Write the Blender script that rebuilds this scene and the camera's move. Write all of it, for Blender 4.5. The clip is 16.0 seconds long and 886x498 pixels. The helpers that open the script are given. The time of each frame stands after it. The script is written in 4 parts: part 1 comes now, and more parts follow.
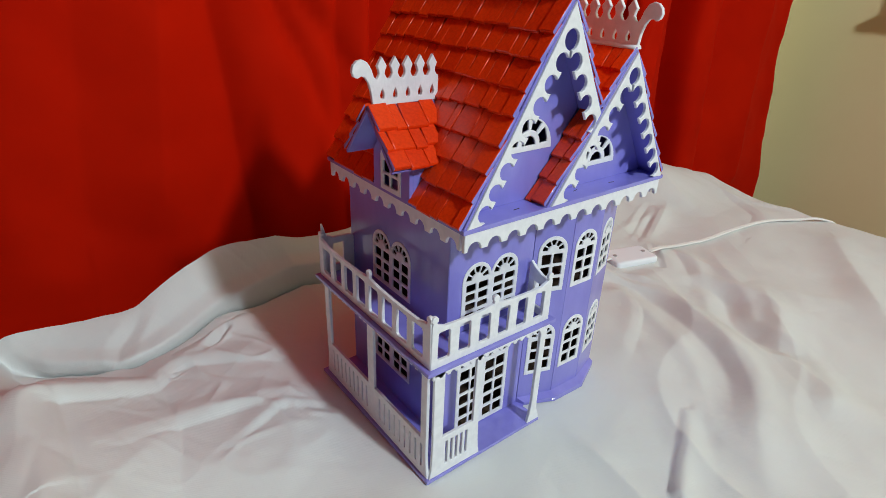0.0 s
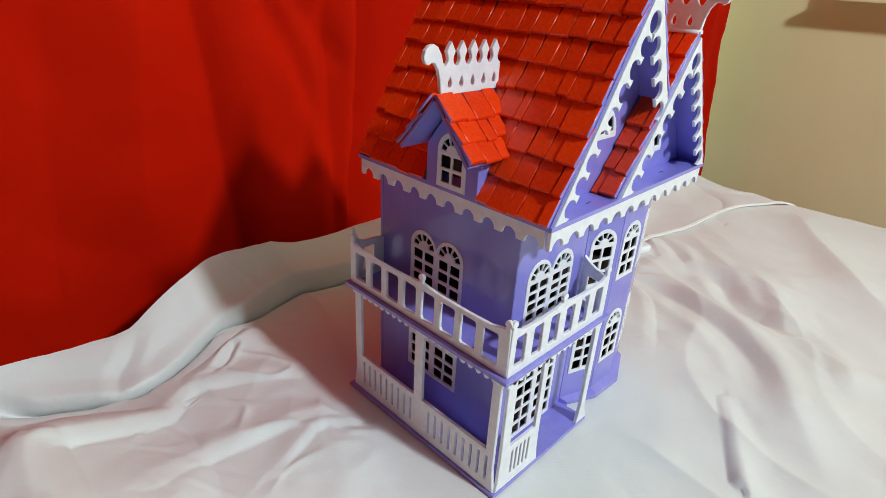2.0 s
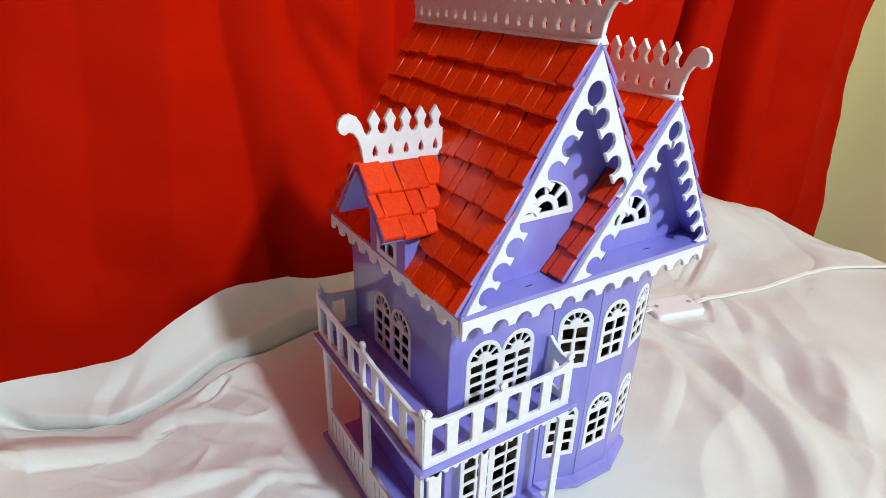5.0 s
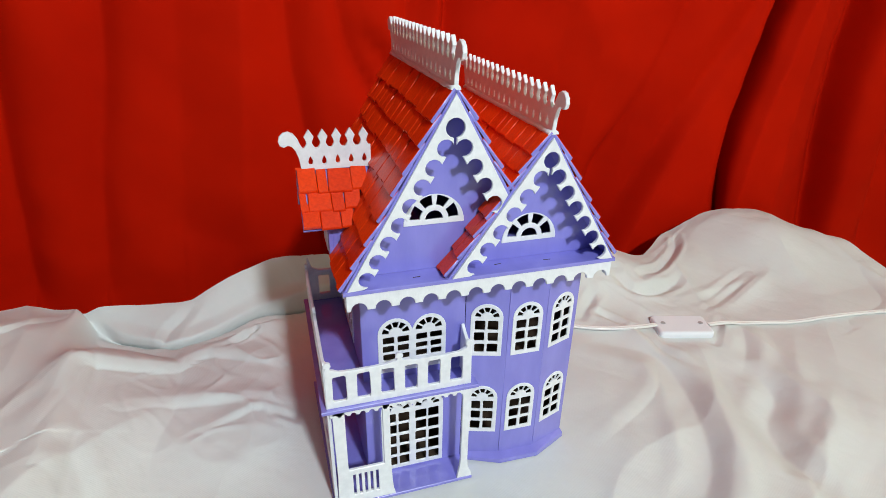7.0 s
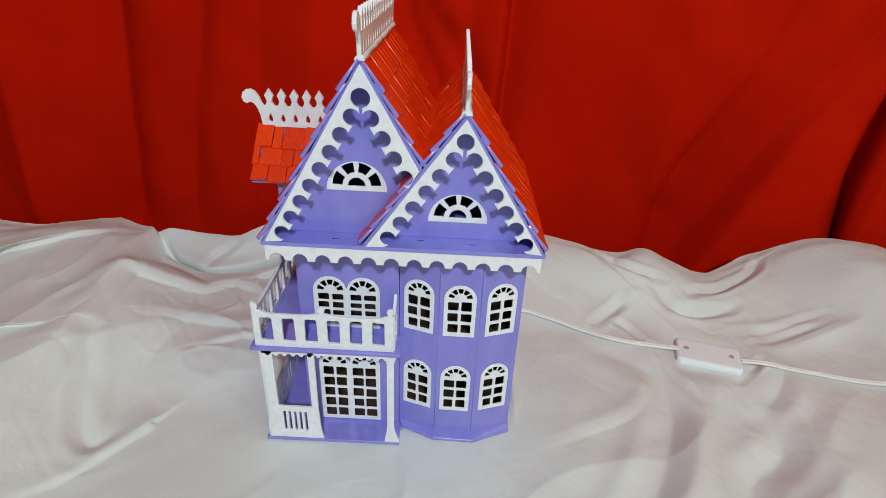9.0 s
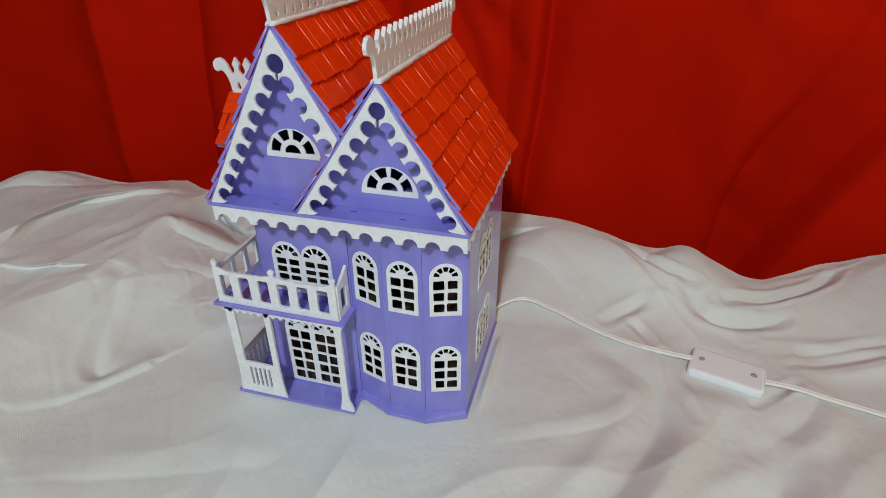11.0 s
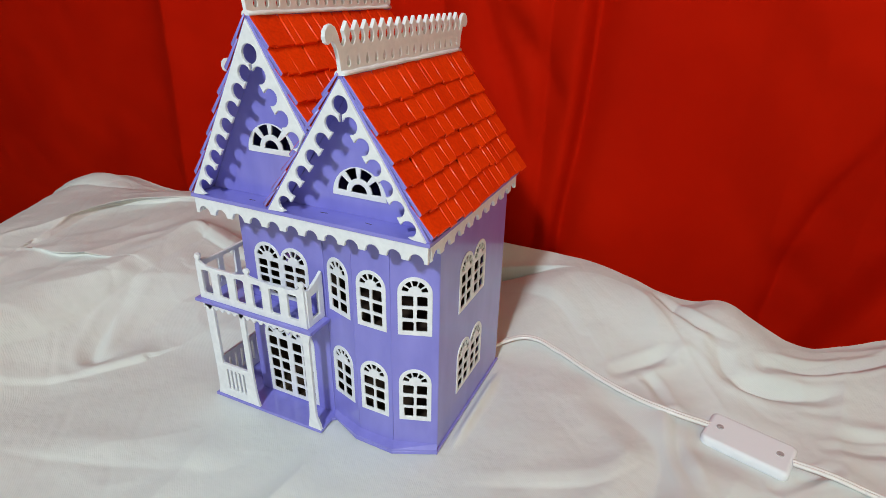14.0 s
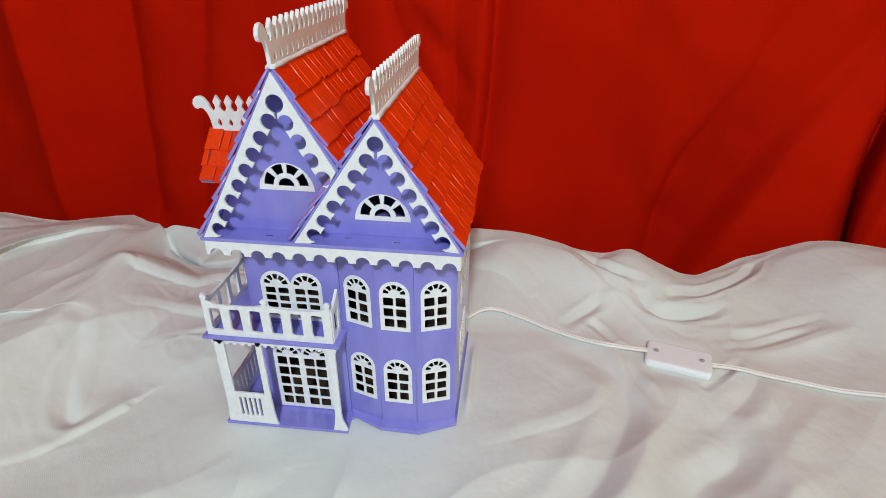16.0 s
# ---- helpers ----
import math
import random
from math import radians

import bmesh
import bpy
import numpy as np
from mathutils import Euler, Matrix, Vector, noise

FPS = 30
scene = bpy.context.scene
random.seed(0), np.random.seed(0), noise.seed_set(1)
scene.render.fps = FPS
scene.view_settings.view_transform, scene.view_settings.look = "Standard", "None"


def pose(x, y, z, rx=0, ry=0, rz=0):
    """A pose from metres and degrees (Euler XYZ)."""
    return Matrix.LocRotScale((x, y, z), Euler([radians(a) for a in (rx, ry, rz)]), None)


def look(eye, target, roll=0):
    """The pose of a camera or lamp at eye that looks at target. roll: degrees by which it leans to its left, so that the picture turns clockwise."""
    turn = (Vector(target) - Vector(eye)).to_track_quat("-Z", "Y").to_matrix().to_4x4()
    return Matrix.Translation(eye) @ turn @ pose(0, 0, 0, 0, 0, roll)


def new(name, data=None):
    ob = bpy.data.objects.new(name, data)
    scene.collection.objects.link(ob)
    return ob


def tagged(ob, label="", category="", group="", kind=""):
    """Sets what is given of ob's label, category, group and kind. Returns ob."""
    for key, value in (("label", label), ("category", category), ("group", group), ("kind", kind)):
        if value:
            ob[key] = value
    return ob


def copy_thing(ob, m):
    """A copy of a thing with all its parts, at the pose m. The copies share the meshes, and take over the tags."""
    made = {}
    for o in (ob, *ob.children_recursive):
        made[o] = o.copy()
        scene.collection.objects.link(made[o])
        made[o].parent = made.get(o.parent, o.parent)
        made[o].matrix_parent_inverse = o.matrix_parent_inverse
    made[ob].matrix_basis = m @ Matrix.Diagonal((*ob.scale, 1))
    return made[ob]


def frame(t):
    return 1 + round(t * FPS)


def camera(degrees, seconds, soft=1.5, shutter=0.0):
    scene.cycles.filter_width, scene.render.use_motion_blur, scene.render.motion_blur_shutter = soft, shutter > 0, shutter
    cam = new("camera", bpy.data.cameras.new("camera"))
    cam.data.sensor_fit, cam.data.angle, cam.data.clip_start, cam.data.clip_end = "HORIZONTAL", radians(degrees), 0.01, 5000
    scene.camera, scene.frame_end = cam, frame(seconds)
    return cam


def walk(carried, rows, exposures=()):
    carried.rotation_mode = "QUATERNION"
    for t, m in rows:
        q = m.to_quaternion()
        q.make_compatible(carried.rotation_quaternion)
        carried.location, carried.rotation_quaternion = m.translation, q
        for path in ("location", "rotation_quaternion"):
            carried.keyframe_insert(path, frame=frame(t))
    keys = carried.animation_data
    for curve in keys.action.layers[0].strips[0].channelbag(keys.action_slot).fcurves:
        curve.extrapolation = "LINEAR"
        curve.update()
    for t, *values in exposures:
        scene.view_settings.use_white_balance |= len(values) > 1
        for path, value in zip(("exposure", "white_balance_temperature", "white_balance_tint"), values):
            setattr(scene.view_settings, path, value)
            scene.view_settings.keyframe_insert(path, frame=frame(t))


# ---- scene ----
cam = camera(76.7, 16.0, soft=0.5)
PATH = [
    (0, (-0.197, -0.23, 0.338), (0.914, 1.181, -0.543), 2.3),
    (0.5, (-0.195, -0.217, 0.334), (0.898, 1.211, -0.541), 2.5),
    (1, (-0.192, -0.21, 0.338), (0.841, 1.258, -0.544), 3.0),
    (1.5, (-0.212, -0.182, 0.329), (0.905, 1.212, -0.57), 3.2),
    (2, (-0.246, -0.155, 0.325), (1.044, 1.093, -0.556), 3.1),
    (2.5, (-0.267, -0.133, 0.319), (1.102, 1.047, -0.538), 3.6),
    (3, (-0.273, -0.118, 0.313), (1.103, 1.057, -0.539), 3.4),
    (3.5, (-0.264, -0.118, 0.323), (1.117, 1.061, -0.515), 3.0),
    (4, (-0.234, -0.139, 0.329), (1.075, 1.126, -0.5), 1.8),
    (4.5, (-0.189, -0.168, 0.338), (0.952, 1.249, -0.491), 2.0),
    (5, (-0.14, -0.195, 0.351), (0.85, 1.323, -0.494), 1.8),
    (5.2, (-0.12, -0.204, 0.356), (0.798, 1.356, -0.495), 1.4),
    (7.3, (-0.032, -0.356, 0.395), (0.462, 1.376, -0.476), 1.4),
    (7.5, (-0.032, -0.381, 0.399), (0.435, 1.361, -0.466), 1.6),
    (8, (-0.019, -0.399, 0.403), (0.395, 1.365, -0.443), 2.1),
    (8.1, (-0.008, -0.399, 0.4), (0.381, 1.377, -0.434), 2.3),
    (8.5, (0.062, -0.377, 0.392), (0.291, 1.4, -0.498), 2.4),
    (8.7, (0.093, -0.357, 0.393), (0.213, 1.413, -0.53), 2.6),
    (10.8, (0.265, -0.331, 0.384), (-0.165, 1.337, -0.632), -0.6),
    (11, (0.273, -0.321, 0.383), (-0.197, 1.341, -0.625), -0.3),
    (11.5, (0.291, -0.307, 0.378), (-0.223, 1.36, -0.6), 1.7),
    (12, (0.305, -0.285, 0.381), (-0.277, 1.362, -0.593), 1.9),
    (12.5, (0.318, -0.275, 0.378), (-0.356, 1.338, -0.594), 1.7),
    (13, (0.326, -0.279, 0.356), (-0.424, 1.343, -0.543), -0.8),
    (13.5, (0.339, -0.285, 0.34), (-0.419, 1.352, -0.524), 0.1),
    (13.8, (0.342, -0.281, 0.346), (-0.422, 1.355, -0.514), 1.6),
    (14, (0.341, -0.284, 0.348), (-0.417, 1.358, -0.505), 1.2),
    (14.5, (0.335, -0.29, 0.362), (-0.368, 1.376, -0.492), 1.3),
    (15, (0.31, -0.301, 0.386), (-0.26, 1.398, -0.502), -0.5),
    (15.5, (0.268, -0.327, 0.4), (-0.159, 1.385, -0.541), -2.2),
    (16, (0.23, -0.356, 0.401), (0.016, 1.384, -0.56), 0.2),
]
walk(cam, [(t, look(eye, target, roll)) for t, eye, target, roll in PATH],
     [(0, -0.05), (0.5, -0.04), (1.5, 0.19), (2.5, 0.25), (3.5, 0.34), (4.5, 0.36), (5.2, 0.40), (7.3, 0.1), (8.0, -0.05), (8.7, -0.1), (10.8, -0.32), (11.5, -0.31), (12.5, -0.09), (13, -0.02), (14, 0), (16, 0)])

from mathutils.geometry import delaunay_2d_cdt

# ---- light ----
# one ceiling lamp in front of the table, a little to its right
lamp = new("ceiling_light", bpy.data.lights.new("ceiling_light", "POINT"))
lamp.data.shadow_soft_size = 0.085
lamp.data.energy, lamp.data.color = 142.0, (0.86, 0.96, 1.0)
lamp.location = (0.30, -1.68, 1.62)
world = bpy.data.worlds.new("world")
scene.world = world
world.use_nodes = True
world.node_tree.nodes["Background"].inputs[0].default_value = (0.9, 0.9, 1.0, 1)
world.node_tree.nodes["Background"].inputs[1].default_value = 0.004


# ---- materials ----
def material(name, colour, rough=0.5, coat=0.0, spec=0.5, sheen=0.0):
    m = bpy.data.materials.new(name)
    m.use_nodes = True
    b = m.node_tree.nodes["Principled BSDF"]
    b.inputs["Base Color"].default_value = (*colour, 1)
    b.inputs["Roughness"].default_value = rough
    b.inputs["Coat Weight"].default_value = coat
    b.inputs["Coat Roughness"].default_value = 0.12
    b.inputs["Specular IOR Level"].default_value = spec
    b.inputs["Sheen Weight"].default_value = sheen
    return m


def node(m, kind, **values):
    n = m.node_tree.nodes.new(kind)
    for key, value in values.items():
        n.inputs[key.replace("_", " ")].default_value = value
    return n


def wire(m, a, out, b, into):
    m.node_tree.links.new(a.outputs[out], b.inputs[into])


def coords(m, scale=(1, 1, 1)):
    tc, mp = node(m, "ShaderNodeTexCoord"), node(m, "ShaderNodeMapping")
    wire(m, tc, "Object", mp, "Vector")
    mp.inputs["Scale"].default_value = scale
    return mp


def vary(m, c0, c1, scale, detail=5.0, stretch=(1, 1, 1), low=0.3, high=0.7):
    """Two tones of the base colour in soft patches."""
    mp = coords(m, stretch)
    n = node(m, "ShaderNodeTexNoise", Scale=scale, Detail=detail)
    r = node(m, "ShaderNodeValToRGB")
    r.color_ramp.elements[0].position, r.color_ramp.elements[1].position = low, high
    r.color_ramp.elements[0].color, r.color_ramp.elements[1].color = (*c0, 1), (*c1, 1)
    wire(m, mp, 0, n, "Vector"), wire(m, n, "Fac", r, 0)
    wire(m, r, 0, m.node_tree.nodes["Principled BSDF"], "Base Color")
    return r


def bump(m, scale, strength, distance, detail=4.0, stretch=(1, 1, 1), below=None):
    mp = coords(m, stretch)
    n = node(m, "ShaderNodeTexNoise", Scale=scale, Detail=detail)
    u = node(m, "ShaderNodeBump", Strength=strength, Distance=distance)
    wire(m, mp, 0, n, "Vector"), wire(m, n, "Fac", u, "Height")
    if below:
        wire(m, below, 0, u, "Normal")
    p = m.node_tree.nodes["Principled BSDF"]
    wire(m, u, 0, p, "Normal"), wire(m, u, 0, p, "Coat Normal")
    return u


lilac = material("lilac_gloss_paint", (0.24, 0.20, 0.67), 0.3, 0.7)
lilac.node_tree.nodes["Principled BSDF"].inputs["Coat Roughness"].default_value = 0.06
vary(lilac, (0.203, 0.192, 0.63), (0.252, 0.24, 0.71), 60, 6, (1, 1, 0.35))
bump(lilac, 700, 0.12, 0.0003, 3, (1, 1, 0.3), bump(lilac, 90, 0.10, 0.0012))

white = material("white_brushed_paint", (0.8, 0.79, 0.78), 0.35, 0.2)
vary(white, (0.74, 0.76, 0.81), (0.83, 0.85, 0.895), 180, 6)
bump(white, 700, 0.3, 0.0004, 3, (1, 1, 0.4), bump(white, 150, 0.25, 0.001))


def red_paint(name, dark, light):
    m = material(name, light, 0.34, 0.2, 0.35)
    m.node_tree.nodes["Principled BSDF"].inputs["Coat Roughness"].default_value = 0.12
    info = node(m, "ShaderNodeObjectInfo")
    mp = coords(m, (1, 1, 0.12))
    n = node(m, "ShaderNodeTexNoise", Scale=420.0, Detail=4.0)
    mix = node(m, "ShaderNodeMath")
    mix.operation = "MULTIPLY_ADD"
    mix.inputs[1].default_value = 0.8
    half = node(m, "ShaderNodeMath")
    half.operation = "MULTIPLY"
    half.inputs[1].default_value = 0.25
    r = node(m, "ShaderNodeValToRGB")
    r.color_ramp.elements[0].color, r.color_ramp.elements[1].color = (*dark, 1), (*light, 1)
    r.color_ramp.elements[0].position, r.color_ramp.elements[1].position = 0.2, 0.7
    wire(m, mp, 0, n, "Vector"), wire(m, info, "Random", half, 0)
    wire(m, n, "Fac", mix, 0), wire(m, half, 0, mix, 2), wire(m, mix, 0, r, 0)
    wire(m, r, 0, m.node_tree.nodes["Principled BSDF"], "Base Color")
    bump(m, 420, 0.3, 0.0006, 4, (1, 1, 0.15), bump(m, 110, 0.2, 0.0012))
    return m


tile_red = red_paint("red_gloss_paint", (0.60, 0.019, 0.0012), (0.87, 0.054, 0.0024))

curtain_red = material("red_curtain_fabric", (0.5, 0.006, 0.001), 0.75, 0.0, 0.03, 0.0)
vary(curtain_red, (0.42, 0.006, 0.0004), (0.51, 0.009, 0.0005), 5, 4)
bump(curtain_red, 1400, 0.15, 0.0006, 2)

linen = material("cream_satin_cloth", (0.66, 0.64, 0.61), 0.55, 0.0, 0.3, 0.0)
vary(linen, (0.65, 0.67, 0.665), (0.72, 0.745, 0.74), 6, 5)


def weave(m):
    """Fine diagonal ribs of the woven cloth over slight wrinkles."""
    mp = coords(m)
    w = node(m, "ShaderNodeTexWave", Scale=300.0, Distortion=2.5, Detail=2.0)
    w.bands_direction = "DIAGONAL"
    wire(m, mp, 0, w, "Vector")
    u = node(m, "ShaderNodeBump", Strength=0.07, Distance=0.0006)
    wire(m, w, "Fac", u, "Height")
    bump(m, 45, 0.3, 0.004, 5, (1, 1, 1), u)


weave(linen)
plaster = material("cream_wall_paint", (0.62, 0.53, 0.31), 0.6)
vary(plaster, (0.88, 0.78, 0.44), (0.94, 0.84, 0.50), 3, 5)
bump(plaster, 150, 0.15, 0.002)
# the ceiling is out of view; its dark grey keeps fill light low
dim_ceiling = material("dim_ceiling_paint", (0.16, 0.155, 0.15), 0.7)
bump(dim_ceiling, 80, 0.1, 0.002)
# for walls out of view, coloured dark to deepen the shade in the room
low_bounce_paint = material("low_bounce_wall_paint", (0.3, 0.26, 0.2), 0.7)
vary(low_bounce_paint, (0.10, 0.09, 0.075), (0.15, 0.135, 0.11), 3)
# unseen floor and hidden table, coloured dark so little light bounces up
unseen_dark = material("unseen_dark", (0.4, 0.36, 0.3), 0.4)
vary(unseen_dark, (0.07, 0.06, 0.05), (0.12, 0.105, 0.085), 4)
# bare board, darkened so its colour holds the shade inside the house
shaded_board = material("shaded_fibreboard", (0.05, 0.03, 0.018), 0.8)
vary(shaded_board, (0.035, 0.02, 0.012), (0.065, 0.038, 0.022), 90)
plastic = material("white_plastic", (0.84, 0.87, 0.92), 0.7, 0.0, 0.06)
bump(plastic, 600, 0.05, 0.0003)
cord_white = material("cord_vinyl", (0.82, 0.81, 0.80), 0.35, 0.1)
bump(cord_white, 300, 0.1, 0.0006)
steel = material("screw_steel", (0.5, 0.51, 0.53), 0.3)
steel.node_tree.nodes["Principled BSDF"].inputs["Metallic"].default_value = 0.35
grey_items = material("grey_tins", (0.35, 0.35, 0.36), 0.4)
vary(grey_items, (0.22, 0.22, 0.23), (0.5, 0.5, 0.5), 40)


# ---- mesh helpers ----
def part(name, data, mat, parent=None, label=""):
    """Links a mesh or a bmesh as one object under a thing or under a part."""
    if isinstance(data, bmesh.types.BMesh):
        me = bpy.data.meshes.new(name)
        data.to_mesh(me)
        data.free()
        data = me
    if mat and not data.materials:
        data.materials.append(mat)
    ob = new(name, data)
    ob.parent = parent
    if label:
        tagged(ob, label)
    return ob


def inset(ring, by):
    """A closed ring moved to the left of its way by that much, with mitred corners."""
    out, n = [], len(ring)
    for i in range(n):
        p, a, b = Vector(ring[i]), Vector(ring[i - 1]), Vector(ring[(i + 1) % n])
        d, e = (p - a).normalized(), (b - p).normalized()
        m = Vector((-d.y - e.y, d.x + e.x))
        m = m.normalized() if m.length > 1e-6 else Vector((-d.y, d.x))
        k = max(0.5, m.dot(Vector((-d.y, d.x))))
        out.append(p + m * (by / k))
    return out


def plate(outline, holes, o, u, v, thick, edge=0.0003, bare=False):
    """A flat board with softened edges: outline and holes in (u, v) from o; its outer face lies in that plane, its thickness behind it."""
    def tidy(ring, ccw):
        ring = [p for i, p in enumerate(ring) if (Vector(p) - Vector(ring[i - 1])).length > 1e-5]
        area = sum(a[0] * b[1] - b[0] * a[1] for a, b in zip(ring, ring[1:] + ring[:1]))
        return ring if (area > 0) == ccw else ring[::-1]
    rings = [tidy(list(outline), True)] + [tidy(list(h), False) for h in holes]
    flat, links = [], []
    for ring in rings:
        k, n = len(flat), len(ring)
        flat += inset(ring, edge)
        links += [(k + i, k + (i + 1) % n) for i in range(n)]
    pts, _, tris, olds, _, _ = delaunay_2d_cdt([Vector(p) for p in flat], links, [], 1, 1e-7)
    solid = []
    for t in tris:
        x, y = sum(pts[i][0] for i in t) / 3, sum(pts[i][1] for i in t) / 3
        odd = False
        for a, b in links:
            p, q = flat[a], flat[b]
            if (p[1] > y) != (q[1] > y) and x < p[0] + (y - p[1]) * (q[0] - p[0]) / (q[1] - p[1]):
                odd = not odd
        if odd:
            solid.append(t)
    bm = bmesh.new()
    u, v = Vector(u).normalized(), Vector(v).normalized()
    n, o = u.cross(v), Vector(o)
    at = lambda p, w: bm.verts.new(o + u * p[0] + v * p[1] + n * w)
    front, back = [at(p, 0) for p in pts], [at(p, -thick) for p in pts]
    place = {}
    for i, old in enumerate(olds):
        for k in old:
            place[k] = i
    for t in solid:
        bm.faces.new([front[i] for i in t])
        bm.faces.new([back[i] for i in reversed(t)]).material_index = 1 if bare else 0
    k = 0
    for ring in rings:
        m = len(ring)
        hi, lo = [at(p, -edge) for p in ring], [at(p, edge - thick) for p in ring]
        f, b = [front[place[k + i]] for i in range(m)], [back[place[k + i]] for i in range(m)]
        for i in range(m):
            j = (i + 1) % m
            for q in ((f[j], f[i], hi[i], hi[j]), (hi[j], hi[i], lo[i], lo[j]), (lo[j], lo[i], b[i], b[j])):
                if len(set(q)) == 4:
                    bm.faces.new(q)
        k += m
    me = bpy.data.meshes.new("board")
    bm.to_mesh(me)
    bm.free()
    return me


def rect(a, b, c, d):
    return [(a, c), (b, c), (b, d), (a, d)]


def arch(a, b, c, d, steps=14):
    """An upright opening from a to b and c to d with a round head."""
    r = (b - a) / 2
    return [(a, c), (b, c)] + [(a + r + r * math.cos(k), d - r + r * math.sin(k)) for k in (math.pi * i / steps for i in range(steps + 1))]


def twin(a, b, c, d, steps=12):
    """The outline of two arched openings that stand side by side."""
    m, r = (a + b) / 2, (b - a) / 4
    heads = [[(x + r * math.cos(k), d - r + r * math.sin(k)) for k in (math.pi * i / steps for i in range(1, steps))] for x in (m + r, m - r)]
    return [(a, c), (b, c), (b, d - r)] + heads[0] + [(m, d - r + 0.002)] + heads[1] + [(a, d - r)]


def wedge(x, z, r0, r1, k0, k1, steps=4):
    ks = [k0 + (k1 - k0) * i / steps for i in range(steps + 1)]
    return [(x + r1 * math.cos(k), z + r1 * math.sin(k)) for k in ks] + [(x + r0 * math.cos(k), z + r0 * math.sin(k)) for k in reversed(ks)]


def panes(a, b, c, d, rows, border=0.0035, bar=0.0023):
    """The cut-out panes of one arched lattice window: two columns, and a fan in its head."""
    holes, r, x = [], (b - a) / 2, (a + b) / 2
    top = d - r - bar * 0.2
    step = (top - c - border) / rows
    for i in range(rows):
        z = c + border + i * step
        for p, q in ((a + border, x - bar / 2), (x + bar / 2, b - border)):
            j = lambda: random.uniform(-0.00038, 0.00038)
            lo, hi, e = z + j(), z + step - bar + j(), 0.0009
            p, q = p + j(), q + j()
            holes.append([(p + e, lo), (q - e, lo + j() * 0.5), (q - e * 0.3, lo + e * 0.3), (q, lo + e), (q + j() * 0.6, hi - e), (q - e * 0.3, hi - e * 0.3), (q - e, hi), (p + e, hi + j() * 0.5), (p + e * 0.3, hi - e * 0.3), (p, hi - e), (p + j() * 0.6, lo + e), (p + e * 0.3, lo + e * 0.3)])
    r0, r1 = r * 0.40, r - border * 0.9
    for i in range(5):
        k0, k1 = math.pi * i / 5, math.pi * (i + 1) / 5
        holes.append(wedge(x, top + bar * 0.2, r0, r1, k0 + (0.07 if i else 0.1), k1 - (0.07 if i < 4 else 0.1)))
    return holes


house = tagged(new("dollhouse"), "lilac wooden toy house with red shingle roofs and white fretwork", "dollhouse")
T = 0.003
X, Y, Z = Vector((1, 0, 0)), Vector((0, 1, 0)), Vector((0, 0, 1))


def wall(o, u, length, z0, z1, windows, name="wall"):
    """An upright wall that runs from o along u and faces u x z, with lattice windows: (start, end, bottom, top, rows, pair)."""
    inset = 0.0007
    holes = []
    for a, b, c, d, rows, pair in windows:
        f = twin if pair else arch
        holes.append(f(a + inset, b - inset, c + inset, d - inset))
    # back faces get the darkened board, so the rooms look unlit
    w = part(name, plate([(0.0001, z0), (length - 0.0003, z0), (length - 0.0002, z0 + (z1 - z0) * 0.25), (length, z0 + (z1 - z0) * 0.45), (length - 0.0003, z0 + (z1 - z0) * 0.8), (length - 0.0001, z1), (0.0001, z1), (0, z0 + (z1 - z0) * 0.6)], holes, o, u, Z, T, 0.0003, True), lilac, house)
    w.data.materials.append(shaded_board)
    n = Vector(u).normalized().cross(Z)
    for a, b, c, d, rows, pair in windows:
        m = (a + b) / 2
        cut = panes(a, m + 0.0008, c, d, rows) + panes(m - 0.0008, b, c, d, rows) if pair else panes(a, b, c, d, rows)
        part("window", plate((twin if pair else arch)(a, b, c, d), cut, Vector(o) + n * 0.0006, u, Z, 0.0015, 0.00025), white, w, "white lattice window with an arched head")
    return w


# ---- the walls ----
EAVE = 0.199
part("base_plate", plate([(-0.0195, 0.003), (0.0975, 0.004), (0.0965, 0.021), (0.1, 0.024), (0.127, 0.012), (0.1625, 0.011), (0.1960, 0.0265), (0.1958, 0.170), (-0.0215, 0.166)], [], (0, 0, T), X, Y, T), lilac, house)
wall((0.0131, 0.0287, 0), X, 0.0819, T, EAVE, [(0.0120, 0.0660, 0.1085, 0.1575, 4, True), (0.0120, 0.0650, 0.0045, 0.0815, 5, True)])
B = [Vector((0.095, 0.0287, 0)), Vector((0.1275, 0.0185, 0)), Vector((0.1605, 0.0180, 0)), Vector((0.1945, 0.0300, 0))]
for p, q, shift in zip(B, B[1:], (0.0, 0.0015, 0.0)):
    length = (q - p).length
    m = length / 2
    wall(p, q - p, length, T, EAVE, [(m - 0.0128, m + 0.0128, 0.1125, 0.1615, 3, False), (m - 0.0128, m + 0.0128, 0.0315, 0.0815, 3, False)])
wall((0.1945, 0.030, 0), Y, 0.137, T, EAVE, [(0.035, 0.089, 0.1125, 0.1615, 3, True), (0.035, 0.089, 0.0335, 0.0815, 3, True)])
wall((0.0128, 0.163, 0), -Y, 0.1343, T, EAVE, [(0.034, 0.0885, 0.1085, 0.1555, 3, True), (0.034, 0.0885, 0.030, 0.0785, 3, True)])
wall((0.1942, 0.167, 0), -X, 0.1811, T, EAVE, [], "back_wall")

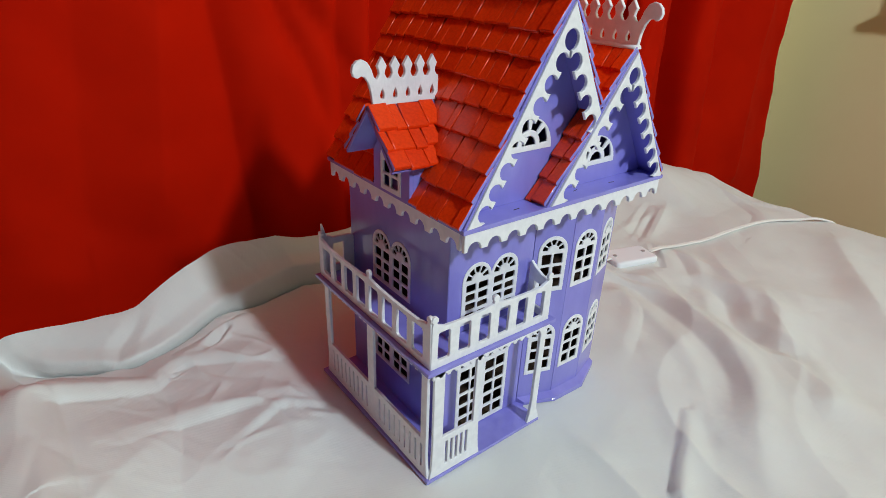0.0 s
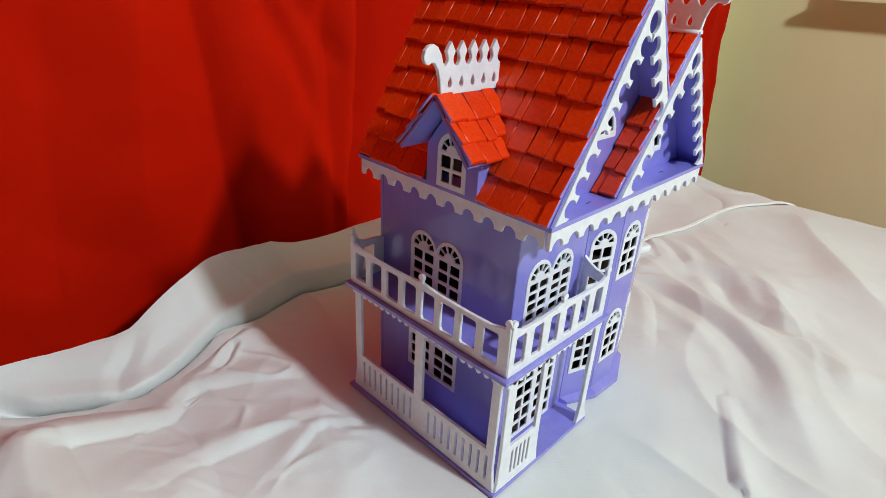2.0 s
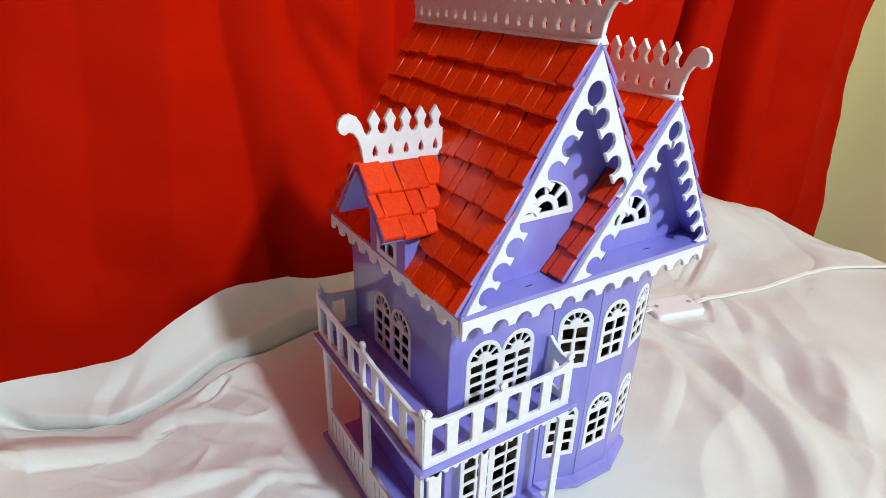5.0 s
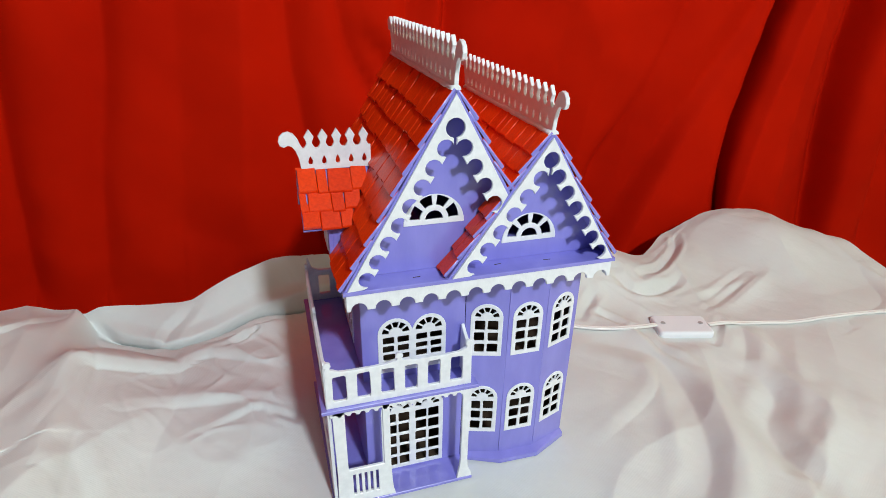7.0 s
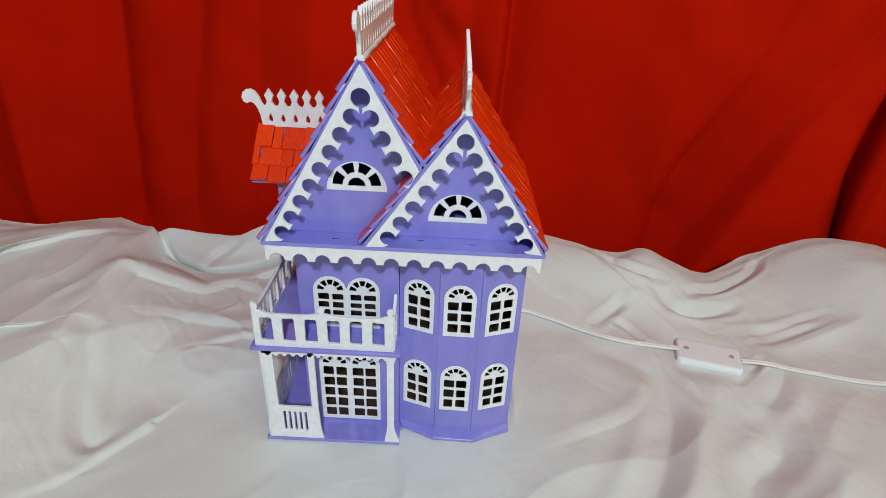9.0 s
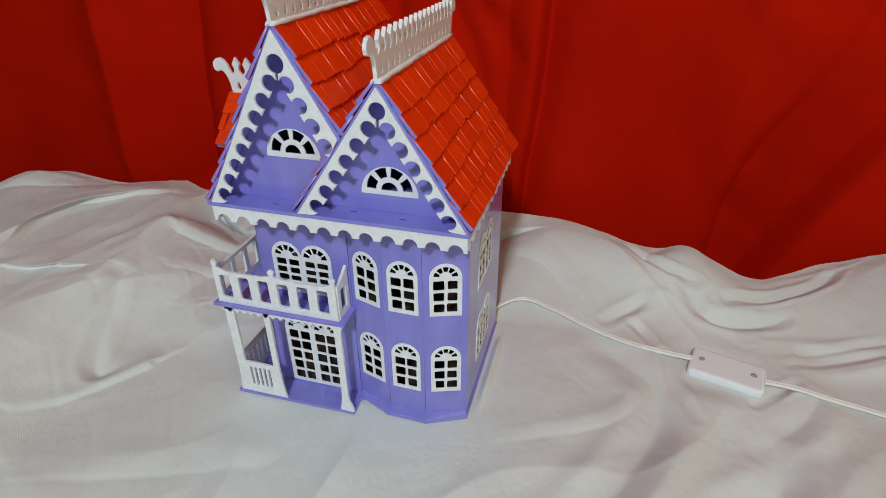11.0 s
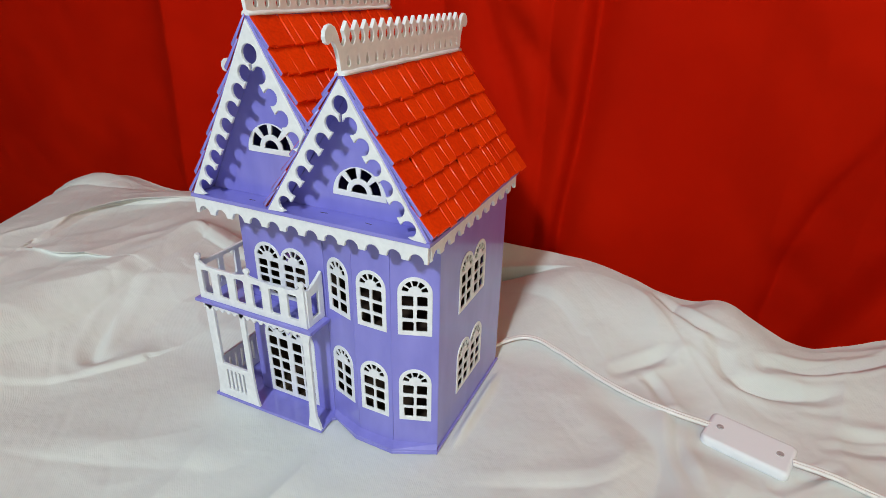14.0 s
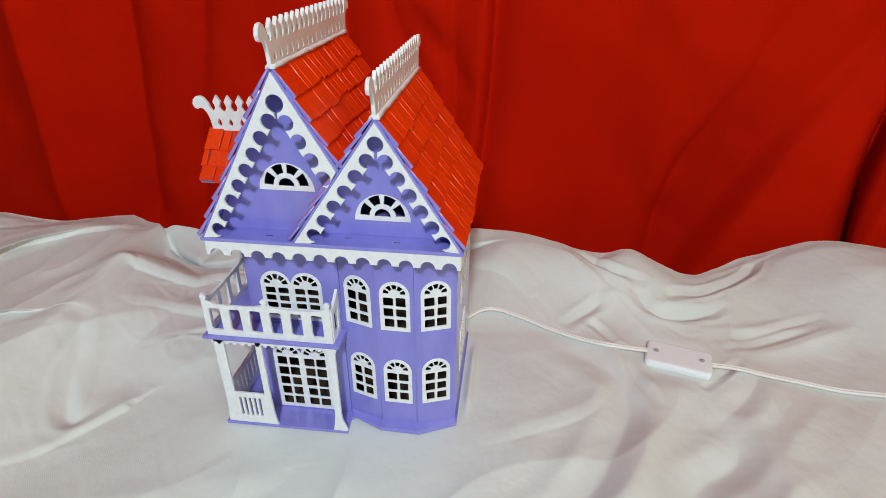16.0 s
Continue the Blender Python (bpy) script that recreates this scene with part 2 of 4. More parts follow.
# the sloped skirt round the foot of the bay
FOOT = [Vector((0.0985, 0.0225, T)), Vector((0.127, 0.0122, T)), Vector((0.1625, 0.0112, T)), Vector((0.1958, 0.0266, T))]
for a, b, p, q in zip(FOOT, FOOT[1:], B, B[1:]):
    bm = bmesh.new()
    lift = Vector((0, 0, T + 0.0048))
    low = [bm.verts.new(v) for v in (a, b, q + Vector((0, 0, T)), p + Vector((0, 0, T)))]
    lip = [bm.verts.new(v + Vector((0, 0, 0.0018))) for v in (a, b)]
    high = [bm.verts.new(v + lift - (q - p).cross(Z).normalized() * 0.0002) for v in (q, p)]
    bm.faces.new((low[0], low[1], lip[1], lip[0])), bm.faces.new((lip[0], lip[1], high[0], high[1])), bm.faces.new((high[1], high[0], low[2], low[3]))
    bm.faces.new((low[1], low[2], high[0], lip[1])), bm.faces.new((low[3], low[0], lip[0], high[1])), bm.faces.new(low[::-1])
    bmesh.ops.recalc_face_normals(bm, faces=bm.faces[:])
    part("bay_skirt", bm, lilac, house)


# dark boards added under the panes to imitate the gloom indoors
ROOM_INSIDE = [(0.0165, 0.033), (0.096, 0.033), (0.128, 0.0225), (0.160, 0.0225), (0.191, 0.0335), (0.191, 0.163), (0.0165, 0.163)]
part("inner_floor", plate(ROOM_INSIDE, [], (0, 0, T + 0.0015), X, Y, 0.0013), shaded_board, house, "board added on the base, darkened as the shade inside")
part("inner_floor", plate([(0.0165, 0.033), (0.096, 0.033), (0.128, 0.0225), (0.160, 0.0225), (0.191, 0.0335), (0.191, 0.163), (0.0165, 0.163)], [], (0, 0, 0.1), X, Y, T), shaded_board, house, "board between the storeys, darkened as the shade inside")


# ---- fretwork ----
def notched(length, depth, count, radius, drop=0.0, steps=8):
    """A hanging strip with round notches along its lower edge; the strip hangs from 0 to -depth."""
    pitch = length / count
    pts = [(length, 0), (0, 0), (0, -depth)]
    for i in range(count):
        c = (i + 0.5) * pitch
        pts += [(c - radius * math.cos(k), -depth + drop + radius * 1.05 * math.sin(k)) for k in (math.pi * j / steps for j in range(steps + 1))]
    return pts + [(length, -depth)]


part("valance", plate(notched(0.199, 0.0125, 12, 0.0056), [], (0.0005, 0.0, EAVE), X, Z, 0.0026), white, house)
part("valance", plate(notched(0.169, 0.0125, 10, 0.0056), [], (0.0003, 0.1735, EAVE), -Y, Z, 0.0026), white, house)
part("valance", plate(notched(0.169, 0.0125, 10, 0.0056), [], (0.1997, 0.0045, EAVE), Y, Z, 0.0026), white, house)
part("roof_plate", plate(rect(-0.0015, 0.2015, -0.001, 0.1745), [], (0, 0, EAVE + T), X, Y, T), lilac, house)
TOP = EAVE + T

AL, AR = Vector((0.073, 0, 0.330)), Vector((0.140, 0, 0.2995))
FL, FR, FRL = Vector((-0.0005, 0, TOP)), Vector((0.2005, 0, TOP)), Vector((0.071, 0, TOP))


def meet(p, d, q, e):
    """Where two lines of the gables' plane cross."""
    k = ((q.x - p.x) * e.z - (q.z - p.z) * e.x) / (d.x * e.z - d.z * e.x)
    return p + d * k


FLR = Vector((AL.x + (AL.x - FL.x), 0, TOP))
VAL = meet(AL, FLR - AL, AR, FRL - AR)


def bargeboard(foot_a, apex, foot_b, inner_a, inner_b, neck, na, nb, hole, radius=0.0056):
    """A fretted gable board: outline with round bites up both inner edges to a slit, and a disc cut out above it."""
    f = lambda p: Vector((p[0], p[1]))
    def bites(foot, top, count, side):
        d = (top - foot).normalized()
        out = Vector((-d.y, d.x)) * side
        pitch, pts = (top - foot).length / count, [foot]
        for i in range(count):
            c = foot + d * (i + 0.5) * pitch + out * 0.0014
            for j in range(11):
                k = math.pi * (1.2 - 1.4 * j / 10)
                pts.append(c + d * radius * math.cos(k) + out * radius * math.sin(k))
        return pts + [top]
    cx, cz, r = hole
    slit = 0.0011
    left = bites(f(inner_a), Vector((cx - slit, neck)), na, 1)
    right = bites(f(inner_b), Vector((cx + slit, neck)), nb, -1)
    k0 = math.asin(slit / r)
    disc = [Vector((cx - r * math.sin(k), cz - r * math.cos(k))) for k in (k0 + (2 * math.pi - 2 * k0) * i / 22 for i in range(23))]
    pts = [f(apex), f(foot_a)] + left + disc + right[::-1] + [f(foot_b)]
    return [(p[0], p[1]) for p in pts], []


ring, holes = bargeboard((0.0015, TOP), (AL.x, AL.z - 0.003), (VAL.x - 0.002, VAL.z - 0.001), (0.0122, TOP + 0.0005), (0.1035, 0.2475), 0.2995, 8, 4, (0.073, 0.3065, 0.0062))
part("bargeboard", plate(ring, holes, (0, -0.001, 0), X, Z, 0.0024), white, house)
ring, holes = bargeboard((0.0735, TOP), (AR.x, AR.z - 0.003), (0.1985, TOP), (0.0862, TOP + 0.0005), (0.189, TOP + 0.0005), 0.2745, 6, 6, (0.140, 0.2815, 0.0057))
part("bargeboard", plate(ring, holes, (0, -0.0015, 0), X, Z, 0.0024), white, house)


def fan(x, z, r, h):
    """A half-round window of the gable: its outline and its five panes."""
    k = h / r
    sq = lambda pts: [(p[0], z + (p[1] - z) * k) for p in pts]
    out = sq([(x + r * math.cos(math.pi * i / 20), z + r * math.sin(math.pi * i / 20)) for i in range(21)])
    holes = [sq(wedge(x, z + 0.0036, r * 0.47, r * 0.80, math.pi * i / 4 + (0.12 if i else 0.04), math.pi * (i + 1) / 4 - (0.12 if i < 3 else 0.04))) for i in range(4)]
    holes.append(sq([(x + r * 0.29 * math.cos(math.pi * i / 8), z + 0.0036 + r * 0.29 * math.sin(math.pi * i / 8)) for i in range(9)]))
    return out, holes


GY = 0.0185
for ring, (x, z) in ((([(0.003, TOP), (0.071, TOP), (VAL.x - 0.002, VAL.z), (AL.x, AL.z - 0.004)]), (0.0655, 0.2375)), (([(0.0745, TOP), (0.1975, TOP), (AR.x, AR.z - 0.004)]), (0.138, 0.2165))):
    out, holes = fan(x, z - 0.0012, 0.0216, 0.0218)
    back = fan(x, z - 0.0006, 0.0209, 0.0209)[0]
    # here too the back face is coloured dark for the shade within
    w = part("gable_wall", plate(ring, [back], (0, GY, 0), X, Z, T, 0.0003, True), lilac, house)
    w.data.materials.append(shaded_board)
    part("fan_window", plate(out, holes, (0, GY - 0.0006, 0), X, Z, 0.0015, 0.00025), white, w, "white half-round fan window")
for ring in ([(0.0, TOP), (0.074, TOP), (VAL.x, VAL.z), (AL.x, AL.z)], [(0.0745, TOP), (0.1985, TOP), (AR.x, AR.z)]):
    part("back_gable", plate([(-x, z) for x, z in ring], [], (0, 0.1725, 0), -X, Z, T), lilac, house)


for x, y, turn in ((0.0505, 0.0085, 4), (0.150, 0.0095, -6), (0.112, 0.012, 10)):
    bm = bmesh.new()
    bmesh.ops.create_cube(bm, size=1, matrix=Matrix.Translation((x, y, TOP + 0.0001)) @ pose(0, 0, 0, 0, 0, turn) @ Matrix.Diagonal((0.0052, 0.0005, 0.0003, 1)))
    part("tab_slot", bm, shaded_board, house, "dark joint of a wooden tab")


# ---- roofs ----
def slope(foot, ridge, y0, y1, name="roof_slope"):
    """A roof board from foot up to ridge, from y0 to y1. Returns it and its frame: origin, along, up the slope, outward."""
    up = (ridge - foot).normalized()
    out = Vector((-up.z, 0, up.x)) if foot.x < ridge.x else Vector((up.z, 0, -up.x))
    u = Y if out.dot(Y.cross(up)) > 0 else -Y
    o = Vector((foot.x, y0 if u.y > 0 else y1, foot.z))
    b = part(name, plate(rect(0, y1 - y0, 0, (ridge - foot).length), [], o, u, up, 0.0025), lilac, house)
    return b, Vector((foot.x, y0, foot.z)), up, out, (ridge - foot).length


def shingle_mesh(width, length, thick, end=0):
    """One shingle with rounded paint edges: x across, y up the slope, z outward; end paints one side lilac."""
    bm = bmesh.new()
    w, r = width / 2, 0.0006
    across = [(-w, 0), (-w + r * 0.12, 0.55), (-w + r * 0.45, 0.88), (-w + r, 1), (w - r, 1), (w - r * 0.45, 0.88), (w - r * 0.12, 0.55), (w, 0)]
    rings = []
    for y, k in ((0, 0.15), (0.0002, 0.65), (0.0008, 1.0), (length, 0.55)):
        rings.append([bm.verts.new((x * (0.99 if y == 0 else 1), y, z * thick * k)) for x, z in across])
    for a, b in zip(rings, rings[1:]):
        for i in range(7):
            f = bm.faces.new((a[i], a[i + 1], b[i + 1], b[i]))
            f.smooth = i != 3
            if (end < 0 and i < 2) or (end > 0 and i > 4):
                f.material_index = 1
    for a, b in zip(rings, rings[1:]):
        bm.faces.new((a[7], a[0], b[0], b[7]))
    bm.faces.new(rings[0][::-1]), bm.faces.new(rings[-1])
    me = bpy.data.meshes.new("shingle")
    bm.to_mesh(me)
    bm.free()
    me.materials.append(tile_red), me.materials.append(lilac)
    return me


def shingles(board, o, up, out, along, span, length, rows, width, grow=0.0, paint=True, clear=None):
    """Rows of lapped shingles over a board, from its foot to its ridge."""
    exposed = length / (rows + 0.3)
    across = along if along.cross(up).dot(out) > 0 else -along
    flip = across.dot(along) < 0
    cols = max(1, round(span / width))
    step = span / cols
    kinds = [shingle_mesh(step * k, exposed * 1.36, 0.0021) for k in (0.97, 0.99, 1.01)]
    ends = [shingle_mesh(step * 0.99, exposed * 1.36, 0.0030, 1 if flip else -1)]
    turn = Matrix((across, up, out)).transposed().to_4x4()
    base = span
    sag = [(random.uniform(-0.0022, 0.0022), random.uniform(0, 6.3), random.uniform(35, 70)) for r in range(rows)]
    for r in range(rows):
        shift = random.uniform(0, 0.6) * step
        span = base + grow * r
        cols = max(1, round(span / step))
        edges = [0.0] + [min(span, max(0, (c + 1) * step - shift + random.uniform(-0.3, 0.3) * step)) for c in range(cols)] + [span]
        kept = [0.0]
        for e in sorted(edges):
            if e - kept[-1] > 0.35 * step:
                kept.append(e)
        edges = kept[:-1] + [span] if span - kept[-1] < 0.35 * step else kept + [span]
        for c in range(len(edges) - 1):
            a, b = edges[c], edges[c + 1]
            if clear and r == 0 and a > clear[0] - 0.005 and b < clear[1] + 0.005:
                continue
            me = ends[0] if (c == 0 and paint) else random.choice(kinds)
            ob = new("shingle", me)
            ob.parent = board
            m = turn @ pose(0, 0, 0, -5.0 + random.uniform(-1.6, 1.0), random.uniform(-2.2, 2.2), random.uniform(-2.6, 2.6))
            m.translation = o + along * (a + b) / 2 + up * (r * exposed - 0.001 + sag[r][0] * (a / span - 0.5) + 0.0009 * math.sin(sag[r][1] + sag[r][2] * a) + random.uniform(-0.0009, 0.0009)) + out * (0.0016 + random.uniform(0, 0.0003))
            ob.matrix_basis = m @ Matrix.Diagonal(((b - a) / step, 1, 1, 1))


BACK = 0.1735
b, o, up, out, length = slope(FL, AL, 0.0005, BACK)
shingles(b, o, up, out, Y, BACK, length, 8, 0.0125, clear=(0.054, 0.099))
b, o, up, out, length = slope(VAL, AL, 0.0005, BACK)
shingles(b, o, up, out, Y, BACK, length, 4, 0.0125)
b, o, up, out, length = slope(FR, AR, 0.0005, BACK)
shingles(b, o, up, out, Y, BACK + 0.013, length, 6, 0.0135, -0.0022)
b, o, up, out, length = slope(VAL, AR, 0.0005, BACK)
shingles(b, o, up, out, Y, BACK, length, 3, 0.0125)
b, o, up, out, length = slope(FRL, VAL, 0.0005, GY)
shingles(b, o, up, out, Y, GY - 0.001, length, 4, 0.009)


# ---- crests on the ridges ----
def crest(length, count, both=True, tall=1.0, lead=0.003):
    """A ridge board with a scroll at its front end, a row of pointed pickets and drop-shaped holes."""
    s = tall
    hook = [(0, 0), (-0.0012, 0.009), (-0.003, 0.0145), (-0.0055, 0.0178), (-0.008, 0.0185), (-0.0105, 0.0172), (-0.013, 0.0185), (-0.0142, 0.0215), (-0.0132, 0.0250), (-0.0105, 0.0275), (-0.007, 0.0282), (-0.0035, 0.0265), (-0.0008, 0.0225), (0.0008, 0.0180), (0.0022, 0.0160)]
    p = (length - lead - (lead if both else 0)) / count
    pickets = []
    for i in range(count):
        c = lead + (i + 0.5) * p
        for w, z in ((-0.40, 0.0160), (-0.30, 0.0172), (-0.20, 0.0192), (-0.24, 0.0212), (-0.36, 0.0238), (-0.16, 0.0268), (0, 0.0292), (0.16, 0.0268), (0.36, 0.0238), (0.24, 0.0212), (0.20, 0.0192), (0.30, 0.0172), (0.40, 0.0160)):
            pickets.append((c + w * p, z))
    tail = [(length - x, z) for x, z in reversed(hook)] if both else [(length, 0.0160), (length, 0)]
    holes = []
    for i in range(count):
        c, h = lead + (i + 0.5) * p, []
        for w, z in ((-0.13, 0.0042), (0, 0.0036), (0.13, 0.0042), (0.17, 0.0062), (0.11, 0.0082), (0, 0.0102), (-0.11, 0.0082), (-0.17, 0.0062)):
            h.append((c + w * p, z * s))
        holes.append(h)
    return [(x, z * s) for x, z in hook + pickets + tail], holes


ring, holes = crest(0.1735, 16)
part("crest", plate(ring, holes, (AL.x + 0.0014, 0.0005, AL.z - 0.0005), Y, Z, 0.0028), white, house)
part("crest", plate(ring, holes, (AR.x + 0.0014, 0.0005, AR.z - 0.0005), Y, Z, 0.0028), white, house)

# the thick line of white paint and glue along the foot of each ridge board
for top in (AL, AR):
    bm = bmesh.new()
    n, rings = 26, []
    for i in range(n + 1):
        y, w, h = 0.0002 + (BACK - 0.0004) * i / n, 0.0026 + random.uniform(-0.0004, 0.0006), 0.0026 + random.uniform(-0.0005, 0.0006)
        rings.append([bm.verts.new((top.x + a * w, y, top.z - 0.0012 + b * h)) for a, b in ((-1.3, 0), (-1, 0.7), (-0.55, 1), (0.55, 1), (1, 0.7), (1.3, 0))])
    for a, b in zip(rings, rings[1:]):
        for i in range(6):
            bm.faces.new((a[i], a[(i + 1) % 6], b[(i + 1) % 6], b[i])).smooth = True
    bm.faces.new(rings[0]), bm.faces.new(rings[-1][::-1])
    bmesh.ops.recalc_face_normals(bm, faces=bm.faces[:])
    part("glue_line", bm, white, house, "thick white paint line along the ridge")

# ---- the dormer ----
DX, DC, DT = -0.003, 0.0765, 0.2605
DW = 0.0225
wl = [(DC - DW, TOP - 0.002), (DC + DW, TOP - 0.002), (DC + DW, TOP + 0.026), (DC, DT - 0.003), (DC - DW, TOP + 0.026)]
yz = lambda pts: [(-y, z) for y, z in pts]
dw = (-DC - 0.0125, -DC + 0.0125, TOP + 0.0005, TOP + 0.0365)
dormer = part("dormer", plate(yz(wl), [arch(dw[0] + 0.0007, dw[1] - 0.0007, dw[2] + 0.0007, dw[3] - 0.0007)], (DX, 0, 0), -Y, Z, T), lilac, house, "lilac dormer with its own small gable roof")
part("dormer_window", plate(arch(*dw), panes(*dw, 2), (DX - 0.0006, 0, 0), -Y, Z, 0.0015, 0.00025), white, dormer, "white arched lattice window")
# added backing: hides the roof behind and makes the panes look shaded
part("dormer_shade_board", plate(yz([(DC - DW + T, TOP), (DC + DW - T, TOP), (DC + DW - T, TOP + 0.024), (DC, DT - 0.010), (DC - DW + T, TOP + 0.024)]), [], (DX + T + 0.0035, 0, 0), -Y, Z, 0.0015), shaded_board, dormer, "added dark sheet standing in for the shade behind the dormer window")
for y, face in ((DC - DW, X), (DC + DW - T, X)):
    part("cheek", plate([(DX + T, TOP), (0.012, TOP), (0.016, TOP + 0.026), (DX + T, TOP + 0.026)], [], (0, y, 0), X, Z, T), lilac, dormer)
for side in (-1, 1):
    foot, ridge = Vector((0, DC + side * 0.0295, 0.2275)), Vector((0, DC, DT + 0.002))
    up = (ridge - foot).normalized()
    out = Vector((0, side * up.z, -side * up.y)) if side > 0 else Vector((0, -up.z, up.y))
    out = out if out.z > 0 else -out
    length = (ridge - foot).length
    x0, x1, deep = -0.0205, 0.032, 0.012
    ring = [(x0, 0), (deep, 0), (x1, length), (x0, length)]
    if X.cross(up).dot(out) > 0:
        me = plate(ring, [], foot, X, up, 0.0024)
    else:
        me = plate([(-a, c) for a, c in ring], [], foot, -X, up, 0.0024)
    b = part("dormer_roof", me, lilac, house)
    shingles(b, foot + X * x0, up, out, X, 0.036, length, 3, 0.0115, 0.0065)
ring, holes = crest(0.05, 5, False, 1.0, 0.002)
part("crest", plate(ring, holes, (-0.0165, DC - 0.0014, DT + 0.002), X, Z, 0.0028), white, house)

# ---- balcony and porch ----
BZ = 0.1035
part("balcony_floor", plate([(-0.0225, 0.0015), (0.0985, 0.0015), (0.0985, 0.0265), (0.0128, 0.0287), (0.0128, 0.167), (-0.0225, 0.167)], [], (0, 0, BZ), X, Y, T), lilac, house)
part("bead_trim", plate(notched(0.110, 0.0062, 16, 0.0022), [], (-0.0165, 0.004, BZ - T), X, Z, 0.002, 0.0002), white, house)
part("bead_trim", plate(notched(0.155, 0.0062, 22, 0.0022), [], (-0.0185, 0.162, BZ - T), -Y, Z, 0.002, 0.0002), white, house)


def knob(x, z, r=0.0028):
    return [(x - 0.0022, z - 0.006), (x - 0.0014, z - 0.004)] + [(x + r * math.cos(k), z - 0.0024 + r * math.sin(k)) for k in (math.pi * (1.2 - 1.4 * i / 8) for i in range(9))] + [(x + 0.0014, z - 0.004), (x + 0.0022, z - 0.006)]


def railing(length, openings, mid, height=0.0325, tall=0.0405):
    """A pierced rail with three knobs; its top edge sinks a little between them."""
    pts = [(0, 0), (length, 0)]
    top = knob(0.0028, tall) + [(mid * f, height - 0.0012 * math.sin(math.pi * f)) for f in (0.2, 0.4, 0.6, 0.8)] + knob(mid, tall - 0.001)
    top += [(mid + (length - mid) * f, height - 0.0012 * math.sin(math.pi * f)) for f in (0.2, 0.4, 0.6, 0.8)] + knob(length - 0.0028, tall)
    holes = []
    for a, b in openings:
        j = lambda: random.uniform(-0.0003, 0.0003)
        holes.append([(a + 0.0008, 0.0055 + j()), (b - 0.0008, 0.0055 + j()), (b + j(), 0.007), (b + j(), 0.0265), (b - 0.001, 0.0278 + j()), (a + 0.001, 0.0278 + j()), (a + j(), 0.0265), (a + j(), 0.007)])
    return pts + list(reversed(top)), holes


ring, holes = railing(0.1115, [(0.0055 + 0.0178 * i, 0.0153 + 0.0178 * i) for i in range(6)], 0.055)
part("railing", plate(ring, holes, (-0.0185, 0.0045, BZ), X, Z, 0.0026), white, house)
ring, holes = railing(0.1595, [(0.0065 + 0.0187 * i, 0.0195 + 0.0187 * i) for i in range(8)], 0.0805)
part("railing", plate(ring, holes, (-0.0188, 0.1645, BZ), -Y, Z, 0.0026), white, house)
end = [(0, 0), (0.0205, 0), (0.0205, 0.0400), (0.0195, 0.0415), (0.014, 0.0375), (0.008, 0.0345), (0.003, 0.0325), (0, 0.0330)]
hole = [(0.0055, 0.006), (0.0145, 0.006), (0.0145, 0.0265), (0.0055, 0.0255)]
part("railing", plate(end, [hole], (0.0935, 0.0068, BZ), Y, Z, 0.0026), white, house)
part("railing", plate([(-x - 0.0005, z) for x, z in [(0, 0), (0.0295, 0), (0.0295, 0.030), (0.024, 0.032), (0.010, 0.0325), (0.004, 0.036), (0.0008, 0.0465), (0, 0.046)]], [[(-x, z) for x, z in [(0.010, 0.007), (0.020, 0.007), (0.020, 0.0265), (0.010, 0.0265)]]], (-0.017, 0.1645, BZ), -X, Z, 0.0026), white, house)

PT = BZ - T - 0.0005
slots = [rect(0.0135 + 0.0046 * i, 0.0157 + 0.0046 * i, 0.0085, 0.0305) for i in range(5)]
front = [(-0.0005, 0), (0.0475, 0), (0.0462, 0.006), (0.0452, 0.016), (0.0445, 0.034), (0.0445, PT - T), (0.0015, PT - T), (0.002, 0.03), (0.0012, 0.008)]
part("porch_panel", plate(front, [rect(0.0105, 0.0390, 0.036, PT - T - 0.002)] + slots, (-0.0165, 0.0040, T), X, Z, 0.0026), white, house, "white porch panel with a slotted balustrade")
part("porch_post", plate([(-0.0025, 0), (0.0105, 0), (0.0098, 0.004), (0.0068, 0.012), (0.0062, 0.02), (0.0062, 0.088), (0.0085, PT - T - 0.001), (-0.0015, PT - T - 0.001), (0.0002, 0.088), (0.0002, 0.02), (-0.0005, 0.012)], [], (0.0868, 0.0042, T), X, Z, 0.003), white, house, "white post with flared ends")
side_slots = []
for y0 in (0.0125, 0.0905):
    side_slots += [[(y + 0.0004, 0.0075), (y + 0.0018, 0.0075), (y + 0.0022, 0.0085), (y + 0.0022, 0.0280), (y + 0.0018, 0.0290), (y + 0.0004, 0.0290), (y, 0.0280), (y, 0.0085)] for y in (y0 + 0.0072 * i for i in range(9))]
side = [(0, 0), (0.1575, 0), (0.1562, 0.008), (0.155, 0.02), (0.155, PT - T), (0.003, PT - T), (0.003, 0.02), (0.0015, 0.008)]
part("porch_panel", plate(side, [rect(0.0105, 0.0745, 0.0345, PT - T - 0.002), rect(0.0835, 0.1480, 0.0345, PT - T - 0.002)] + side_slots, (-0.0182, 0.163, T), -Y, Z, 0.0026), white, house, "white porch panel with a slotted balustrade")


